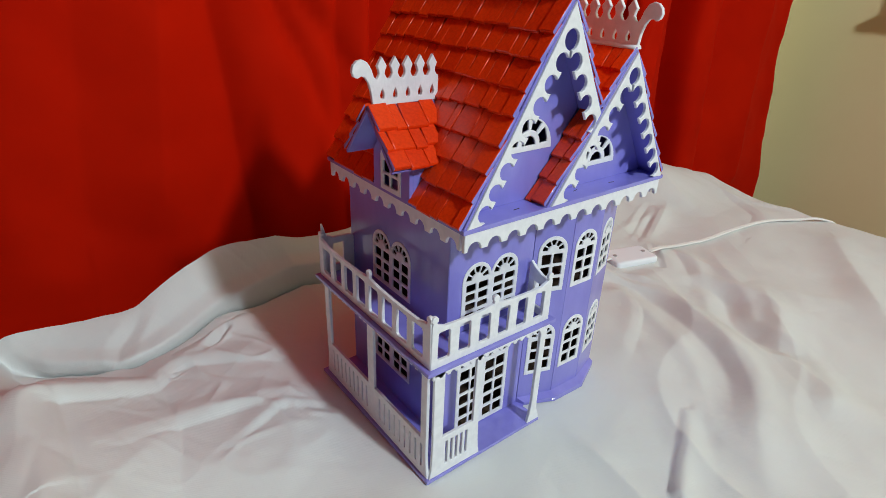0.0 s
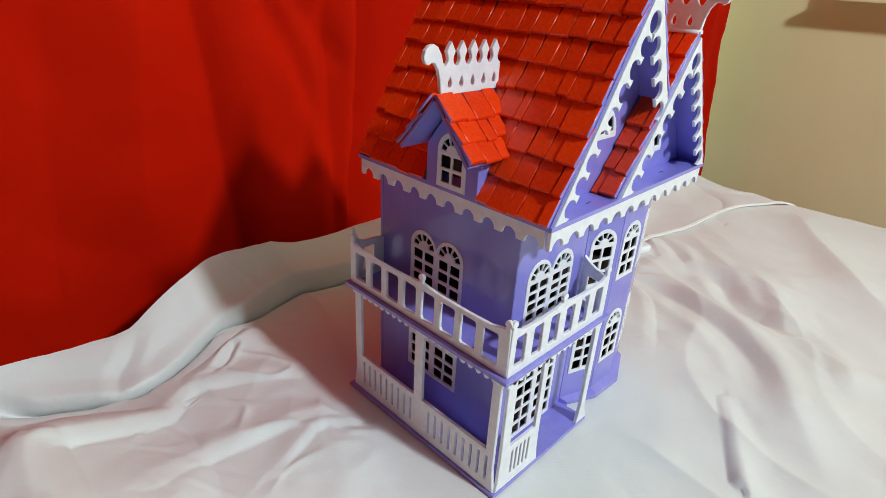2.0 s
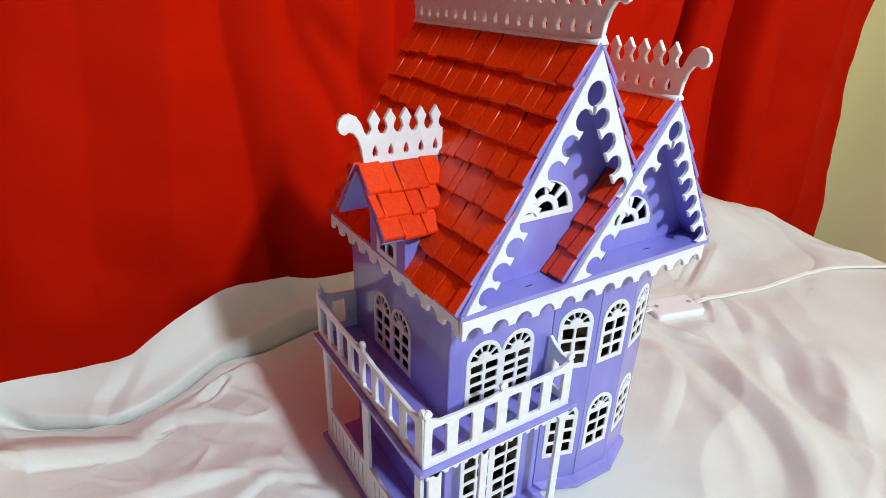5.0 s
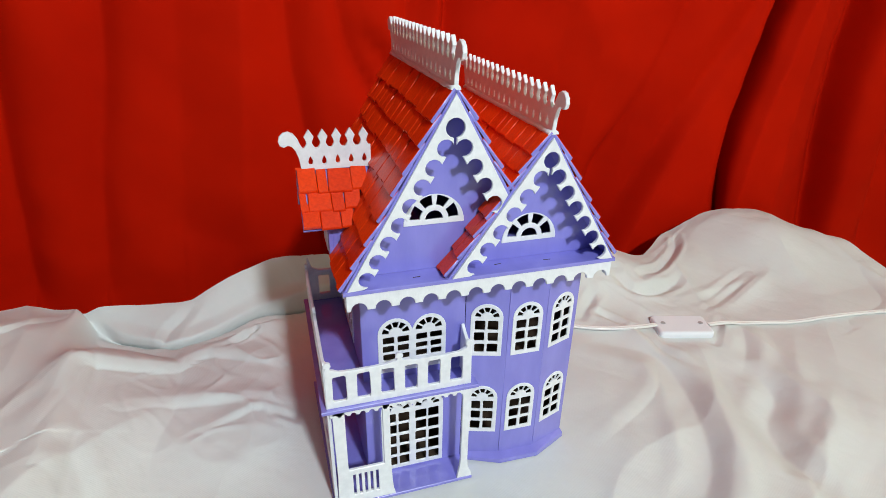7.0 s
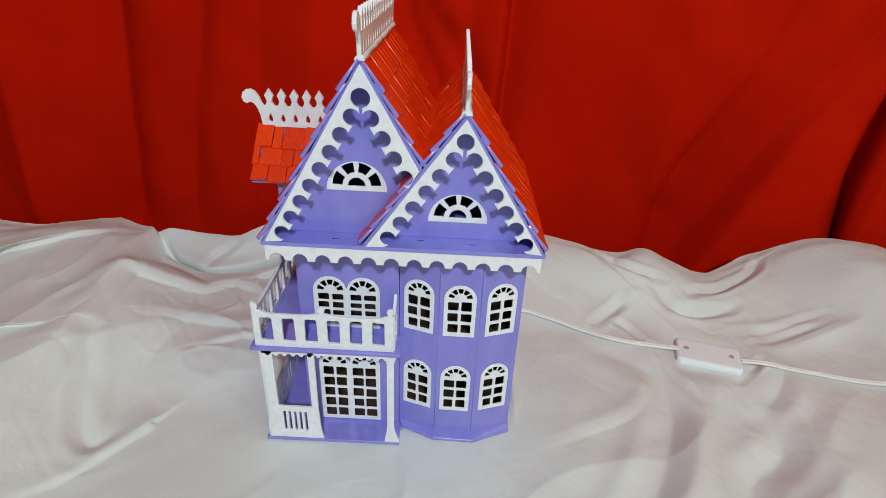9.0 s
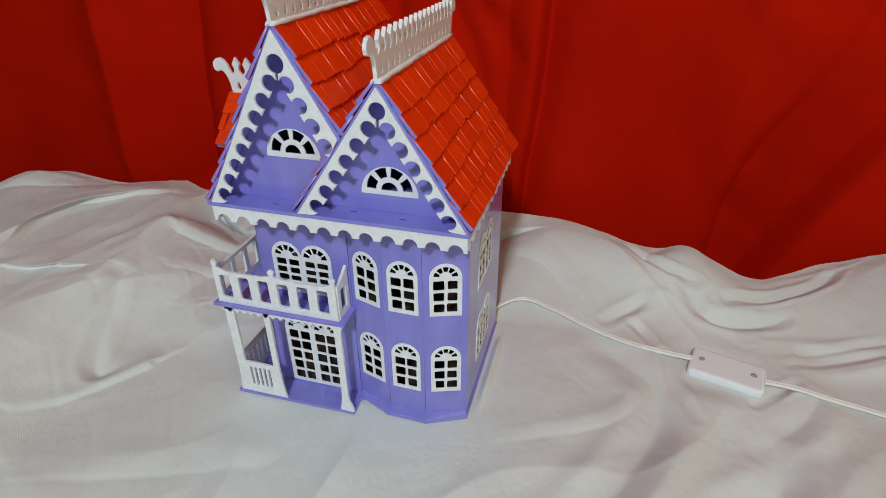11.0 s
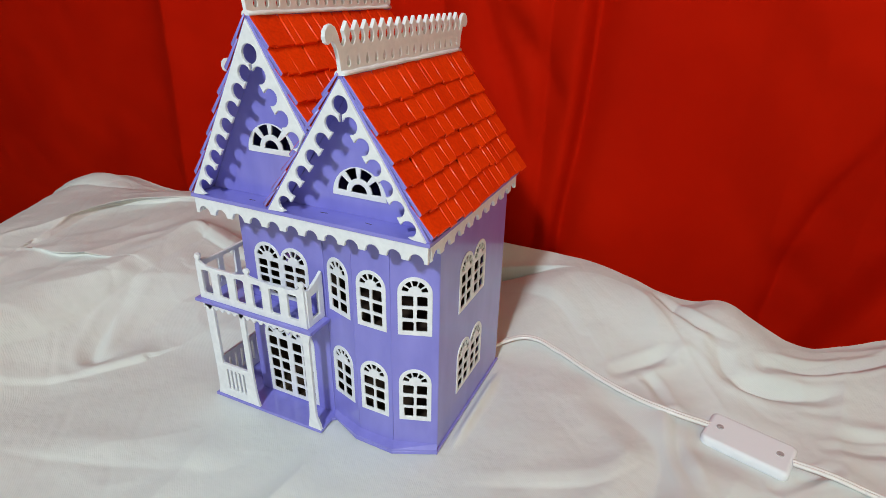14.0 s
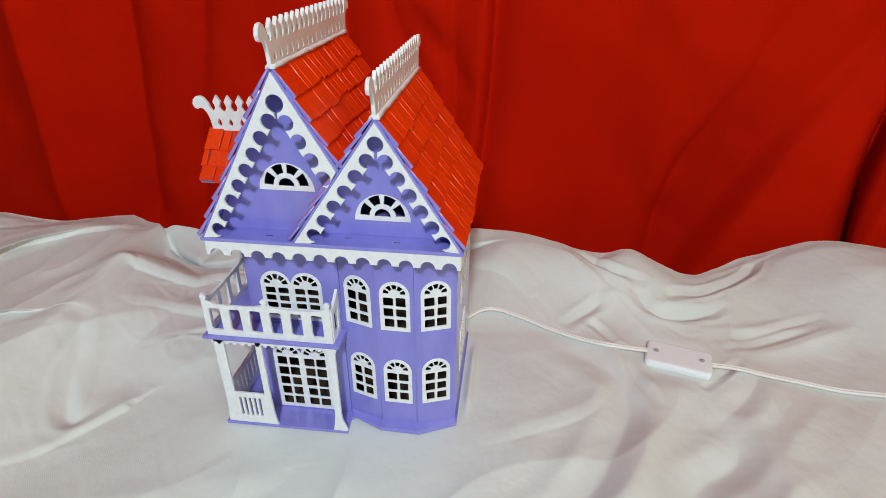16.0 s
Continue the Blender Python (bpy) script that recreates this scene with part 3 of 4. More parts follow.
# ---- the cloth over the table ----
# folds as crest lines of (x, y, height) with their widths to the left and to the right of the way
BACK_FOLDS = [
    ([(-0.395, 0.085, 0.003), (-0.412, 0.125, 0.007), (-0.422, 0.165, 0.010), (-0.415, 0.215, 0.012), (-0.375, 0.258, 0.008), (-0.325, 0.295, 0.003), (-0.29, 0.315, 0.001)], 0.050, 0.012, (0.020, -0.014)),
    ([(-0.80, 0.25, 0.008), (-0.58, 0.285, 0.011), (-0.45, 0.315, 0.003), (-0.34, 0.34, 0.000)], 0.05, 0.03),
]
LEFT_FOLDS = [
    ([(-0.36, 0.066, 0.002), (-0.325, 0.074, 0.006), (-0.29, 0.086, 0.008), (-0.258, 0.094, 0.002)], 0.04, 0.006, (0.002, -0.014)),
    ([(-0.262, 0.094, 0.003), (-0.246, 0.145, 0.009), (-0.238, 0.194, 0.013), (-0.205, 0.200, 0.009), (-0.165, 0.208, 0.008), (-0.128, 0.234, 0.007), (-0.056, 0.203, 0.003)], 0.024, 0.009),
    ([(-0.238, 0.190, 0.011), (-0.236, 0.064, 0.008), (-0.238, -0.012, 0.007), (-0.27, -0.13, 0.004)], 0.014, 0.034),
    ([(-0.124, 0.242, 0.003), (-0.072, 0.268, 0.008), (-0.05, 0.285, 0.004)], 0.007, 0.013),
    ([(-0.193, 0.142, 0.002), (-0.149, 0.158, 0.005), (-0.055, 0.143, 0.005)], 0.014, 0.009),
    ([(-0.125, 0.114, 0.002), (-0.073, 0.131, 0.005), (-0.056, 0.111, 0.003)], 0.011, 0.005),
    ([(-0.255, -0.04, 0.004), (-0.241, 0.044, 0.007)], 0.03, 0.018),
    ([(-0.20, -0.075, 0.002), (-0.16, -0.03, 0.004), (-0.132, 0.012, 0.006)], 0.020, 0.005),
    ([(-0.14, -0.112, 0.002), (-0.053, -0.082, 0.004), (0.035, -0.048, 0.002)], 0.03, 0.018),
    ([(-0.205, 0.046, 0.002), (-0.189, 0.027, 0.005), (-0.161, -0.012, 0.003)], 0.012, 0.012),
]
RIGHT_FOLDS = [
    ([(0.362, 0.149, 0.003), (0.380, 0.066, 0.007), (0.348, -0.021, 0.009), (0.288, -0.085, 0.009), (0.225, -0.122, 0.007), (0.17, -0.16, 0.001)], 0.032, 0.025),
    ([(0.213, -0.069, 0.002), (0.128, -0.112, 0.006)], 0.014, 0.007),
    ([(0.478, 0.062, 0.003), (0.478, -0.020, 0.007), (0.390, -0.068, 0.006), (0.350, -0.128, 0.006), (0.30, -0.145, 0.001)], 0.026, 0.020),
    ([(0.755, 0.015, 0.006), (0.64, -0.056, 0.009), (0.556, -0.112, 0.007), (0.44, -0.21, 0.002)], 0.032, 0.025),
    ([(0.645, 0.235, 0.002), (0.60, 0.215, 0.005), (0.515, 0.180, 0.002)], 0.012, 0.014),
    ([(0.618, 0.230, 0.002), (0.55, 0.228, 0.0035), (0.473, 0.212, 0.002)], 0.012, 0.014),
    ([(0.510, 0.128, 0.002), (0.478, 0.076, 0.003), (0.428, 0.044, 0.002)], 0.022, 0.022),
    ([(0.551, 0.097, 0.002), (0.502, 0.046, 0.004), (0.478, -0.008, 0.002)], 0.020, 0.018),
]
FAR_FOLDS = [
    ([(0.80, 0.36, 0.001), (0.70, 0.385, 0.007), (0.60, 0.355, 0.010), (0.497, 0.259, 0.007), (0.44, 0.241, 0.003)], 0.040, 0.022),
    ([(0.62, 0.396, 0.010), (0.542, 0.350, 0.007), (0.475, 0.305, 0.004)], 0.009, 0.011),
    ([(0.400, 0.332, 0.009), (0.362, 0.290, 0.005), (0.396, 0.244, 0.006), (0.450, 0.209, 0.003)], 0.018, 0.011),
    ([(0.338, 0.202, 0.003), (0.371, 0.248, 0.006), (0.422, 0.208, 0.003)], 0.010, 0.012),
    ([(0.15, 0.300, 0.003), (0.233, 0.273, 0.007), (0.268, 0.242, 0.003)], 0.028, 0.009),
    ([(0.213, 0.014, 0.002), (0.306, 0.060, 0.005), (0.337, 0.098, 0.003)], 0.014, 0.010),
    ([(0.82, 0.215, 0.005), (0.77, 0.130, 0.007), (0.67, 0.10, 0.003)], 0.03, 0.014),
    ([(0.30, 0.325, 0.002), (0.335, 0.27, 0.005), (0.345, 0.23, 0.002)], 0.012, 0.010),
]
# sharp creases and soft valleys as lines of (x, y, depth) with a width
CREASES = [
    ([(-0.142, 0.306, 0.008), (-0.155, 0.287, 0.014), (-0.176, 0.268, 0.010)], 0.006),
    ([(-0.078, 0.264, 0.005), (-0.090, 0.252, 0.006), (-0.109, 0.237, 0.001)], 0.0035),
    ([(-0.061, 0.119, 0.003), (-0.040, 0.113, 0.006), (-0.018, 0.109, 0.006)], 0.0045),
    ([(0.505, 0.203, 0.001), (0.57, 0.233, 0.003), (0.616, 0.25, 0.001)], 0.0055),
    ([(0.49, 0.183, 0.001), (0.571, 0.22, 0.003), (0.613, 0.238, 0.001)], 0.0045),
    ([(0.447, 0.116, 0.003), (0.47, 0.137, 0.005), (0.494, 0.159, 0.001)], 0.0045),
    ([(0.445, 0.065, 0.001), (0.486, 0.106, 0.004), (0.510, 0.142, 0.002)], 0.010),
    ([(0.422, 0.228, 0.002), (0.475, 0.238, 0.005), (0.504, 0.254, 0.001)], 0.006),
    ([(0.440, 0.258, 0.003), (0.49, 0.281, 0.007), (0.555, 0.334, 0.006), (0.58, 0.37, 0.003)], 0.006),
    ([(0.336, 0.201, 0.002), (0.348, 0.192, 0.004), (0.362, 0.166, 0.002)], 0.005),
    ([(0.369, 0.161, 0.003), (0.375, 0.119, 0.005), (0.39, 0.082, 0.001)], 0.006),
    ([(0.396, 0.261, 0.003), (0.41, 0.234, 0.006), (0.44, 0.229, 0.006), (0.464, 0.235, 0.003)], 0.008),
    ([(0.335, 0.312, 0.004), (0.373, 0.282, 0.006), (0.406, 0.271, 0.002)], 0.006),
    ([(0.311, 0.197, 0.002), (0.338, 0.222, 0.005), (0.352, 0.233, 0.002)], 0.006),
    ([(0.31, 0.150, 0.002), (0.358, 0.114, 0.006), (0.361, 0.067, 0.007), (0.339, 0.011, 0.007), (0.304, -0.049, 0.006), (0.257, -0.082, 0.002)], 0.015),
    ([(0.456, 0.059, 0.003), (0.453, 0.027, 0.006), (0.409, -0.009, 0.006), (0.391, -0.057, 0.006), (0.386, -0.085, 0.005), (0.348, -0.112, 0.002)], 0.013),
    ([(-0.222, 0.093, 0.002), (-0.188, 0.01, 0.004), (-0.17, -0.012, 0.005), (-0.156, 0.001, 0.001)], 0.008),
]
FOLDS = BACK_FOLDS + RIGHT_FOLDS + [([(a, b, k * c) for a, b, c in f[0]], *f[1:]) for k, folds in ((0.75, LEFT_FOLDS), (0.5, FAR_FOLDS)) for f in folds]
TX0, TX1, TY0 = -0.68, 0.85, -0.85
EDGE_X = (-1.2, -0.58, -0.45, -0.33, -0.26, -0.2, -0.15, -0.1, -0.05, 0.05, 0.13, 0.25, 0.32, 0.4, 0.45, 0.475, 0.51, 0.57, 0.66, 0.75, 0.82, 0.9)
EDGE_Y = (0.33, 0.315, 0.325, 0.350, 0.322, 0.312, 0.306, 0.33, 0.362, 0.358, 0.365, 0.354, 0.325, 0.334, 0.315, 0.313, 0.340, 0.39, 0.40, 0.385, 0.36, 0.345)
# the turned-over hem behind the house: its lower edge in plan, and how high the cloth stands along its back edge
HEM_X, HEM_Y = (-0.30, -0.265, -0.24, -0.205, -0.172, -0.150, -0.124, -0.072, 0.01, 0.10, 0.20), (0.345, 0.318, 0.304, 0.283, 0.262, 0.263, 0.276, 0.311, 0.337, 0.330, 0.325)
RIM_X = (-0.75, -0.60, -0.52, -0.43, -0.344, -0.293, -0.255, -0.238, -0.20, -0.15, -0.125, -0.09, -0.04, 0.0, 0.05, 0.10, 0.20, 0.25, 0.31, 0.36, 0.395, 0.435, 0.505, 0.58, 0.645, 0.69, 0.75, 0.80, 0.88, 1.0)
RIM_Z = (0.0, 0.036, 0.042, 0.028, 0.037, 0.034, 0.041, 0.042, 0.041, 0.039, 0.050, 0.057, 0.058, 0.056, 0.046, 0.040, 0.042, 0.043, 0.041, 0.031, 0.043, 0.031, 0.008, 0.006, 0.029, 0.038, 0.034, 0.012, -0.012, -0.04)


def ease(k):
    k = np.clip(k, 0, 1)
    return k * k * (3 - 2 * k)


def glide(x, xs, ys):
    """A table read with its corners rounded off."""
    return sum(np.interp(x + d, xs, ys) for d in (-0.014, -0.007, 0, 0.007, 0.014)) / 5


def smooth_line(line, steps=5):
    """The same line with rounded turns."""
    out = []
    for i in range(len(line) - 1):
        p = [np.array(line[min(max(k, 0), len(line) - 1)]) for k in (i - 1, i, i + 1, i + 2)]
        for j in range(steps):
            t = j / steps
            q = 0.5 * (2 * p[1] + (p[2] - p[0]) * t + (2 * p[0] - 5 * p[1] + 4 * p[2] - p[3]) * t * t + (3 * p[1] - p[0] - 3 * p[2] + p[3]) * t ** 3)
            out.append(tuple(q))
    return out + [tuple(line[-1])]


def near_line(line, reach, x, y):
    xs, ys = [p[0] for p in line], [p[1] for p in line]
    return (x > min(xs) - reach) & (x < max(xs) + reach) & (y > min(ys) - reach) & (y < max(ys) + reach)


def nearest(line, x, y, wl, wr):
    """How far places lie from a line, in widths of its left or right side, the line's value there, and whether they lie to its left."""
    best, value, left = np.full_like(x, 9.0), np.zeros_like(x), np.zeros(x.shape, bool)
    for (x0, y0, a0), (x1, y1, a1) in zip(line, line[1:]):
        ax, ay = x1 - x0, y1 - y0
        k = np.clip(((x - x0) * ax + (y - y0) * ay) / (ax * ax + ay * ay), 0, 1)
        ex, ey = x - x0 - k * ax, y - y0 - k * ay
        turn = ax * ey - ay * ex > 0
        q = np.hypot(ex, ey) / np.where(turn, wl, wr)
        closer = q < best
        value, left = np.where(closer, a0 + (a1 - a0) * k, value), np.where(closer, turn, left)
        best = np.minimum(q, best)
    return best, value, left


def cloth_surface(x, y):
    """The cloth's height at arrays of places and how far its folds lean over: flat under the house, heaped up behind it and to its left, with folds."""
    dx, dy = np.maximum(np.maximum(-0.024 - x, x - 0.199), 0), np.maximum(np.maximum(0.001 - y, y - 0.170), 0)
    free = ease(np.hypot(dx, dy) / 0.06)
    calm = ease(np.hypot(np.maximum(np.abs(x - 0.425) - 0.03, 0), np.maximum(np.abs(y - 0.146) - 0.014, 0)) / 0.03)
    back = ease((y - 0.17) / 0.16) * (1 - 0.6 * ease((x - 0.4) / 0.15) + 0.5 * ease((x - 0.58) / 0.12) - 0.4 * ease((x - 0.70) / 0.14))
    edge, hem, rim = (glide(x, a, b) for a, b in ((EDGE_X, EDGE_Y), (HEM_X, HEM_Y), (RIM_X, RIM_Z)))
    west = 1 - ease((x - 0.10) / 0.14)
    left = 0.046 * ease((-0.11 - 0.05 * (1 - ease(y / 0.15)) - x) / 0.12) * (1 - 0.6 * ease(-y / 0.3)) * (1 - 0.85 * ease((y - 0.20) / np.maximum(hem - 0.20, 0.03)) * ease((x + 0.278) / 0.035))
    low = 0.013 * ease((-0.02 - x) / 0.06) * ease((y - 0.03) / 0.08)
    front = np.maximum(left, low)
    k = np.clip((y - hem) / np.maximum(edge - hem, 0.012), 0, 1)
    flap = 0.019 + (rim - 0.019) * k * (1.45 - 0.45 * k)
    turned = ease((y - hem) / 0.003) * ease((x + 0.278) / 0.016)
    front = front - 0.008 * np.exp(-((y - hem + 0.004) / 0.007) ** 2) * ease((x + 0.262) / 0.03)
    mound = 0.043 * back - 0.010 * ease((x - 0.33) / 0.08) * (1 - back)
    mound = mound + (rim - mound) * ease((y - edge + 0.09) / 0.09)
    lefty = front + (flap - front) * turned + (rim - front) * ease((y - edge + 0.07) / 0.07) * (1 - ease((x + 0.278) / 0.016))
    heap = lefty * west + mound * (1 - west)
    settle = (1 - 0.7 * ease((y - edge + 0.03) / 0.03)) * (1 - 0.75 * ease((y - hem + 0.012) / 0.012) * west * ease((x + 0.275) / 0.03))
    h, sx, sy = np.zeros_like(x), np.zeros_like(x), np.zeros_like(x)
    for line, wl, wr, *lean in FOLDS:
        line, reach = smooth_line(line), 3.0 * max(wl, wr) + 0.01
        near = near_line(line, reach, x, y)
        if not near.any():
            continue
        best, lift, turn = nearest(line, x[near], y[near], wl, wr)
        sharp = np.where(turn == (wl < wr), 0.55 if min(wl, wr) < 0.75 * max(wl, wr) else 0.0, 0.0)
        round_side = np.sqrt(np.clip(1 - (best / 1.25) ** 2, 0, 1)) ** 1.3
        bulge = 1.2 * lift * (sharp * round_side + (1 - sharp) * np.exp(-best ** 1.45))
        if lean:
            top = np.exp(-(best * 1.5) ** 2) * lift / max(p[2] for p in line)
            sx[near] += lean[0][0] * top
            sy[near] += lean[0][1] * top
        h[near] = np.maximum(h[near], bulge) + 0.4 * np.minimum(h[near], bulge) - sharp * 0.2 * lift * np.exp(-((best - 1.3) / 0.25) ** 2)
    for line, width in CREASES:
        line = smooth_line(line)
        near = near_line(line, 4 * width, x, y)
        if near.any():
            best, sink, turn = nearest(line, x[near], y[near], width, width)
            h[near] += 0.3 * sink * np.exp(-((best - 1.9) / 0.7) ** 2) - sink * np.exp(-best ** 1.5)
    flat = np.array([[noise.noise((a * 5 + 3, b * 5, 1.7)) * 0.004 + noise.noise((a * 19 + b * 8, b * 14, 3.3)) * 0.0013 + noise.noise((a * 45 - b * 20, b * 33, 6.3)) * 0.0007
                      + 0.0030 * math.exp(-((a + 0.09) / 0.07) ** 2 - ((b - 0.17) / 0.10) ** 2) * max(0, 1 - 3 * abs(noise.noise((a * 22 + b * 16, b * 26 - a * 8, 4.4)))) ** 2
                      + (0.2 + 0.3 * (a < 0)) * (0.0016 * max(0, 1 - 3 * abs(noise.noise((a * 13 - b * 9, b * 11 + a * 3, 2.2)))) ** 2 - 0.0012 * max(0, 1 - 4 * abs(noise.noise((a * 21 + b * 17, b * 8 - a * 6, 7.4)))) ** 2)
                      + 0.0035 * max(0, 1 - 2.4 * abs(noise.noise((a * 6 + 2 * noise.noise((a * 3, b * 3, 5)), b * 4.5, 9.1)))) ** 2 for a, b in zip(p, q)] for p, q in zip(np.atleast_2d(x), np.atleast_2d(y))])
    pillow = 0.0080 * ease(1.3 - np.hypot(np.maximum(np.abs(x - 0.43) - 0.02, 0), np.maximum(np.abs(y - 0.151) - 0.01, 0)) / 0.07)
    # it falls away over the rounded corner of the table
    rim = np.interp(y, (-0.1, 0.0, 0.1, 0.18, 0.26, 0.33), (-0.50, -0.505, -0.52, -0.56, -0.595, -0.60))
    fall = 0.009 * (np.clip(rim + 0.05 - x, 0, 1) / 0.045) ** 2
    # a fold pushed up against the foot of the house
    bunch = 0.0055 * np.exp(-((x - 0.2045) / 0.0036) ** 2) * ease((y - 0.03) / 0.04) * (1 - ease((y - 0.12) / 0.04))
    return -0.0008 + heap + bunch + pillow - fall + free * calm * (h * settle + flat.reshape(x.shape)), free * sx, free * (sy - 0.011 * west * ease((x + 0.25) / 0.03) * np.exp(-((y - hem - 0.003) / 0.004) ** 2))


def cloth_height(x, y):
    return float(cloth_surface(np.array([x]), np.array([y]))[0][0])


def cloth():
    bm = bmesh.new()
    nx, ny = 760, 560
    # closer columns round the house
    ks = np.linspace(0, 1, nx + 1)
    dense = np.interp(ks, (0, 0.06, 0.93, 1), (TX0, -0.55, 0.7, TX1))
    xs = dense
    ks = 1 - (1 - np.linspace(0, 1, ny + 1)) ** 1.5
    gx = np.tile(xs, (ny + 1, 1))
    gy = TY0 + (glide(gx, EDGE_X, EDGE_Y) - TY0) * ks[:, None]
    gz, sx, sy = cloth_surface(gx, gy)
    gx, gy = gx + sx, gy + sy
    rows = [[bm.verts.new((gx[j, i], gy[j, i], gz[j, i])) for i in range(nx + 1)] for j in range(ny + 1)]
    # the cloth hangs down over the edges of the table
    def hang(edge, dx, dy):
        last = edge
        for k in range(1, 9):
            drop = (0.004, 0.012, 0.03, 0.07, 0.13, 0.22, 0.33, 0.45)[k - 1]
            push = (0.006, 0.011, 0.015, 0.017, 0.019, 0.02, 0.022, 0.024)[k - 1]
            line = [bm.verts.new((v.co.x + dx * (push + 0.3 * drop * 0.15 * noise.noise((v.co.x * 9, v.co.y * 9, 0))), v.co.y + dy * push, v.co.z - drop)) for v in edge]
            for a, b, c, d in zip(last, last[1:], line[1:], line):
                bm.faces.new((a, b, c, d))
            last = line
    for a, b in zip(rows, rows[1:]):
        for i in range(nx):
            bm.faces.new((a[i], a[i + 1], b[i + 1], b[i]))
    hang(rows[-1], 0, 0.4)
    hang([r[-1] for r in rows], 1, 0)
    hang([r[0] for r in rows], -1, 0)
    hang(rows[0], 0, -1)
    bmesh.ops.recalc_face_normals(bm, faces=bm.faces)
    for f in bm.faces:
        f.smooth = True
    return bm


tagged(part("tablecloth", cloth(), linen), "crumpled cream satin cloth spread in folds over a table", "tablecloth")
bm = bmesh.new()
bmesh.ops.create_cube(bm, size=1, matrix=Matrix.Translation((0.16, -0.25, -0.035)) @ Matrix.Diagonal((1.30, 1.16, 0.03, 1)))
table = tagged(new("table"), "plain table hidden under a cream cloth", "table")
part("tabletop", bm, unseen_dark, table)
for x in (-0.44, 0.76):
    for y in (-0.76, 0.26):
        bm = bmesh.new()
        bmesh.ops.create_cube(bm, size=1, matrix=Matrix.Translation((x, y, -0.40)) @ Matrix.Diagonal((0.06, 0.06, 0.70, 1)))
        part("leg", bm, unseen_dark, table)


# ---- the curtain and the room ----
# hanging folds as lines of (x, z, depth) with their widths to the left and to the right of the way up; minus: towards the room
HANGING = [
    ([(0.18, -0.1, 0.010), (0.182, 0.05, 0.014), (0.195, 0.18, 0.016), (0.202, 0.36, 0.016), (0.21, 0.8, 0.012)], 0.007, 0.035),
    ([(0.148, -0.1, 0.004), (0.150, 0.15, 0.007), (0.147, 0.30, 0.007), (0.145, 0.8, 0.005)], 0.012, 0.03),
    ([(0.46, -0.1, 0.006), (0.475, 0.05, 0.011), (0.50, 0.14, 0.011), (0.54, 0.24, 0.006), (0.60, 0.42, 0.003)], 0.014, 0.05),
    ([(0.715, -0.1, 0.020), (0.713, 0.02, 0.026), (0.715, 0.12, 0.036), (0.728, 0.21, 0.042), (0.748, 0.33, 0.042), (0.760, 0.40, 0.040), (0.80, 0.8, 0.03)], 0.011, 0.008, 0.034),
    ([(0.735, -0.1, -0.006), (0.752, 0.15, -0.008), (0.80, 0.40, -0.008), (0.87, 0.8, -0.006)], 0.012, 0.06),
    ([(0.975, -0.1, 0.036), (0.965, 0.05, 0.042), (0.96, 0.21, 0.046), (0.965, 0.36, 0.046), (0.99, 0.8, 0.03)], 0.055, 0.022, 0.03),
    ([(0.83, -0.1, -0.006), (0.82, 0.2, -0.007), (0.82, 0.8, -0.006)], 0.04, 0.04),
    ([(-0.16, 0.08, 0.007), (-0.145, 0.2, 0.007), (-0.127, 0.335, 0.006), (-0.10, 0.8, 0.006)], 0.05, 0.04),
    ([(-0.083, 0.09, -0.004), (-0.07, 0.2, -0.005), (-0.054, 0.335, -0.005), (-0.03, 0.8, -0.004)], 0.03, 0.03),
    ([(0.02, 0.0, 0.008), (0.004, 0.23, 0.010), (-0.004, 0.34, 0.008), (0.0, 0.8, 0.006)], 0.03, 0.02),
    ([(0.13, 0.15, 0.003), (0.10, 0.236, 0.010), (0.067, 0.305, 0.008), (0.05, 0.42, 0.002)], 0.012, 0.022),
    ([(0.09, 0.32, 0.004), (0.13, 0.27, 0.008), (0.17, 0.22, 0.004)], 0.014, 0.014),
    ([(1.12, -0.1, 0.014), (1.10, 0.3, 0.016), (1.10, 0.8, 0.012)], 0.03, 0.05),
    ([(1.27, -0.1, -0.008), (1.24, 0.3, -0.010), (1.25, 0.8, -0.008)], 0.04, 0.03),
    ([(-0.36, 0.0, 0.014), (-0.345, 0.16, 0.016), (-0.32, 0.37, 0.016), (-0.29, 0.8, 0.012)], 0.04, 0.025),
    ([(-0.27, 0.0, 0.007), (-0.245, 0.16, 0.009), (-0.20, 0.37, 0.009), (-0.17, 0.8, 0.007)], 0.03, 0.02),
    ([(-0.50, 0.0, -0.012), (-0.47, 0.35, -0.014), (-0.46, 0.8, -0.012)], 0.04, 0.05),
]
# the curtain sags in a swag: its lower edge as (x, z), and the slanting fold that ends it
SWAG_X, SWAG_Z = (0.25, 0.383, 0.445, 0.535, 0.624, 0.676, 0.74), (0.5, 0.394, 0.30, 0.249, 0.302, 0.37, 0.45)
SLANT_Z, SLANT_X = (-0.2, -0.009, 0.172, 0.337, 0.5), (0.48, 0.554, 0.627, 0.724, 0.80)


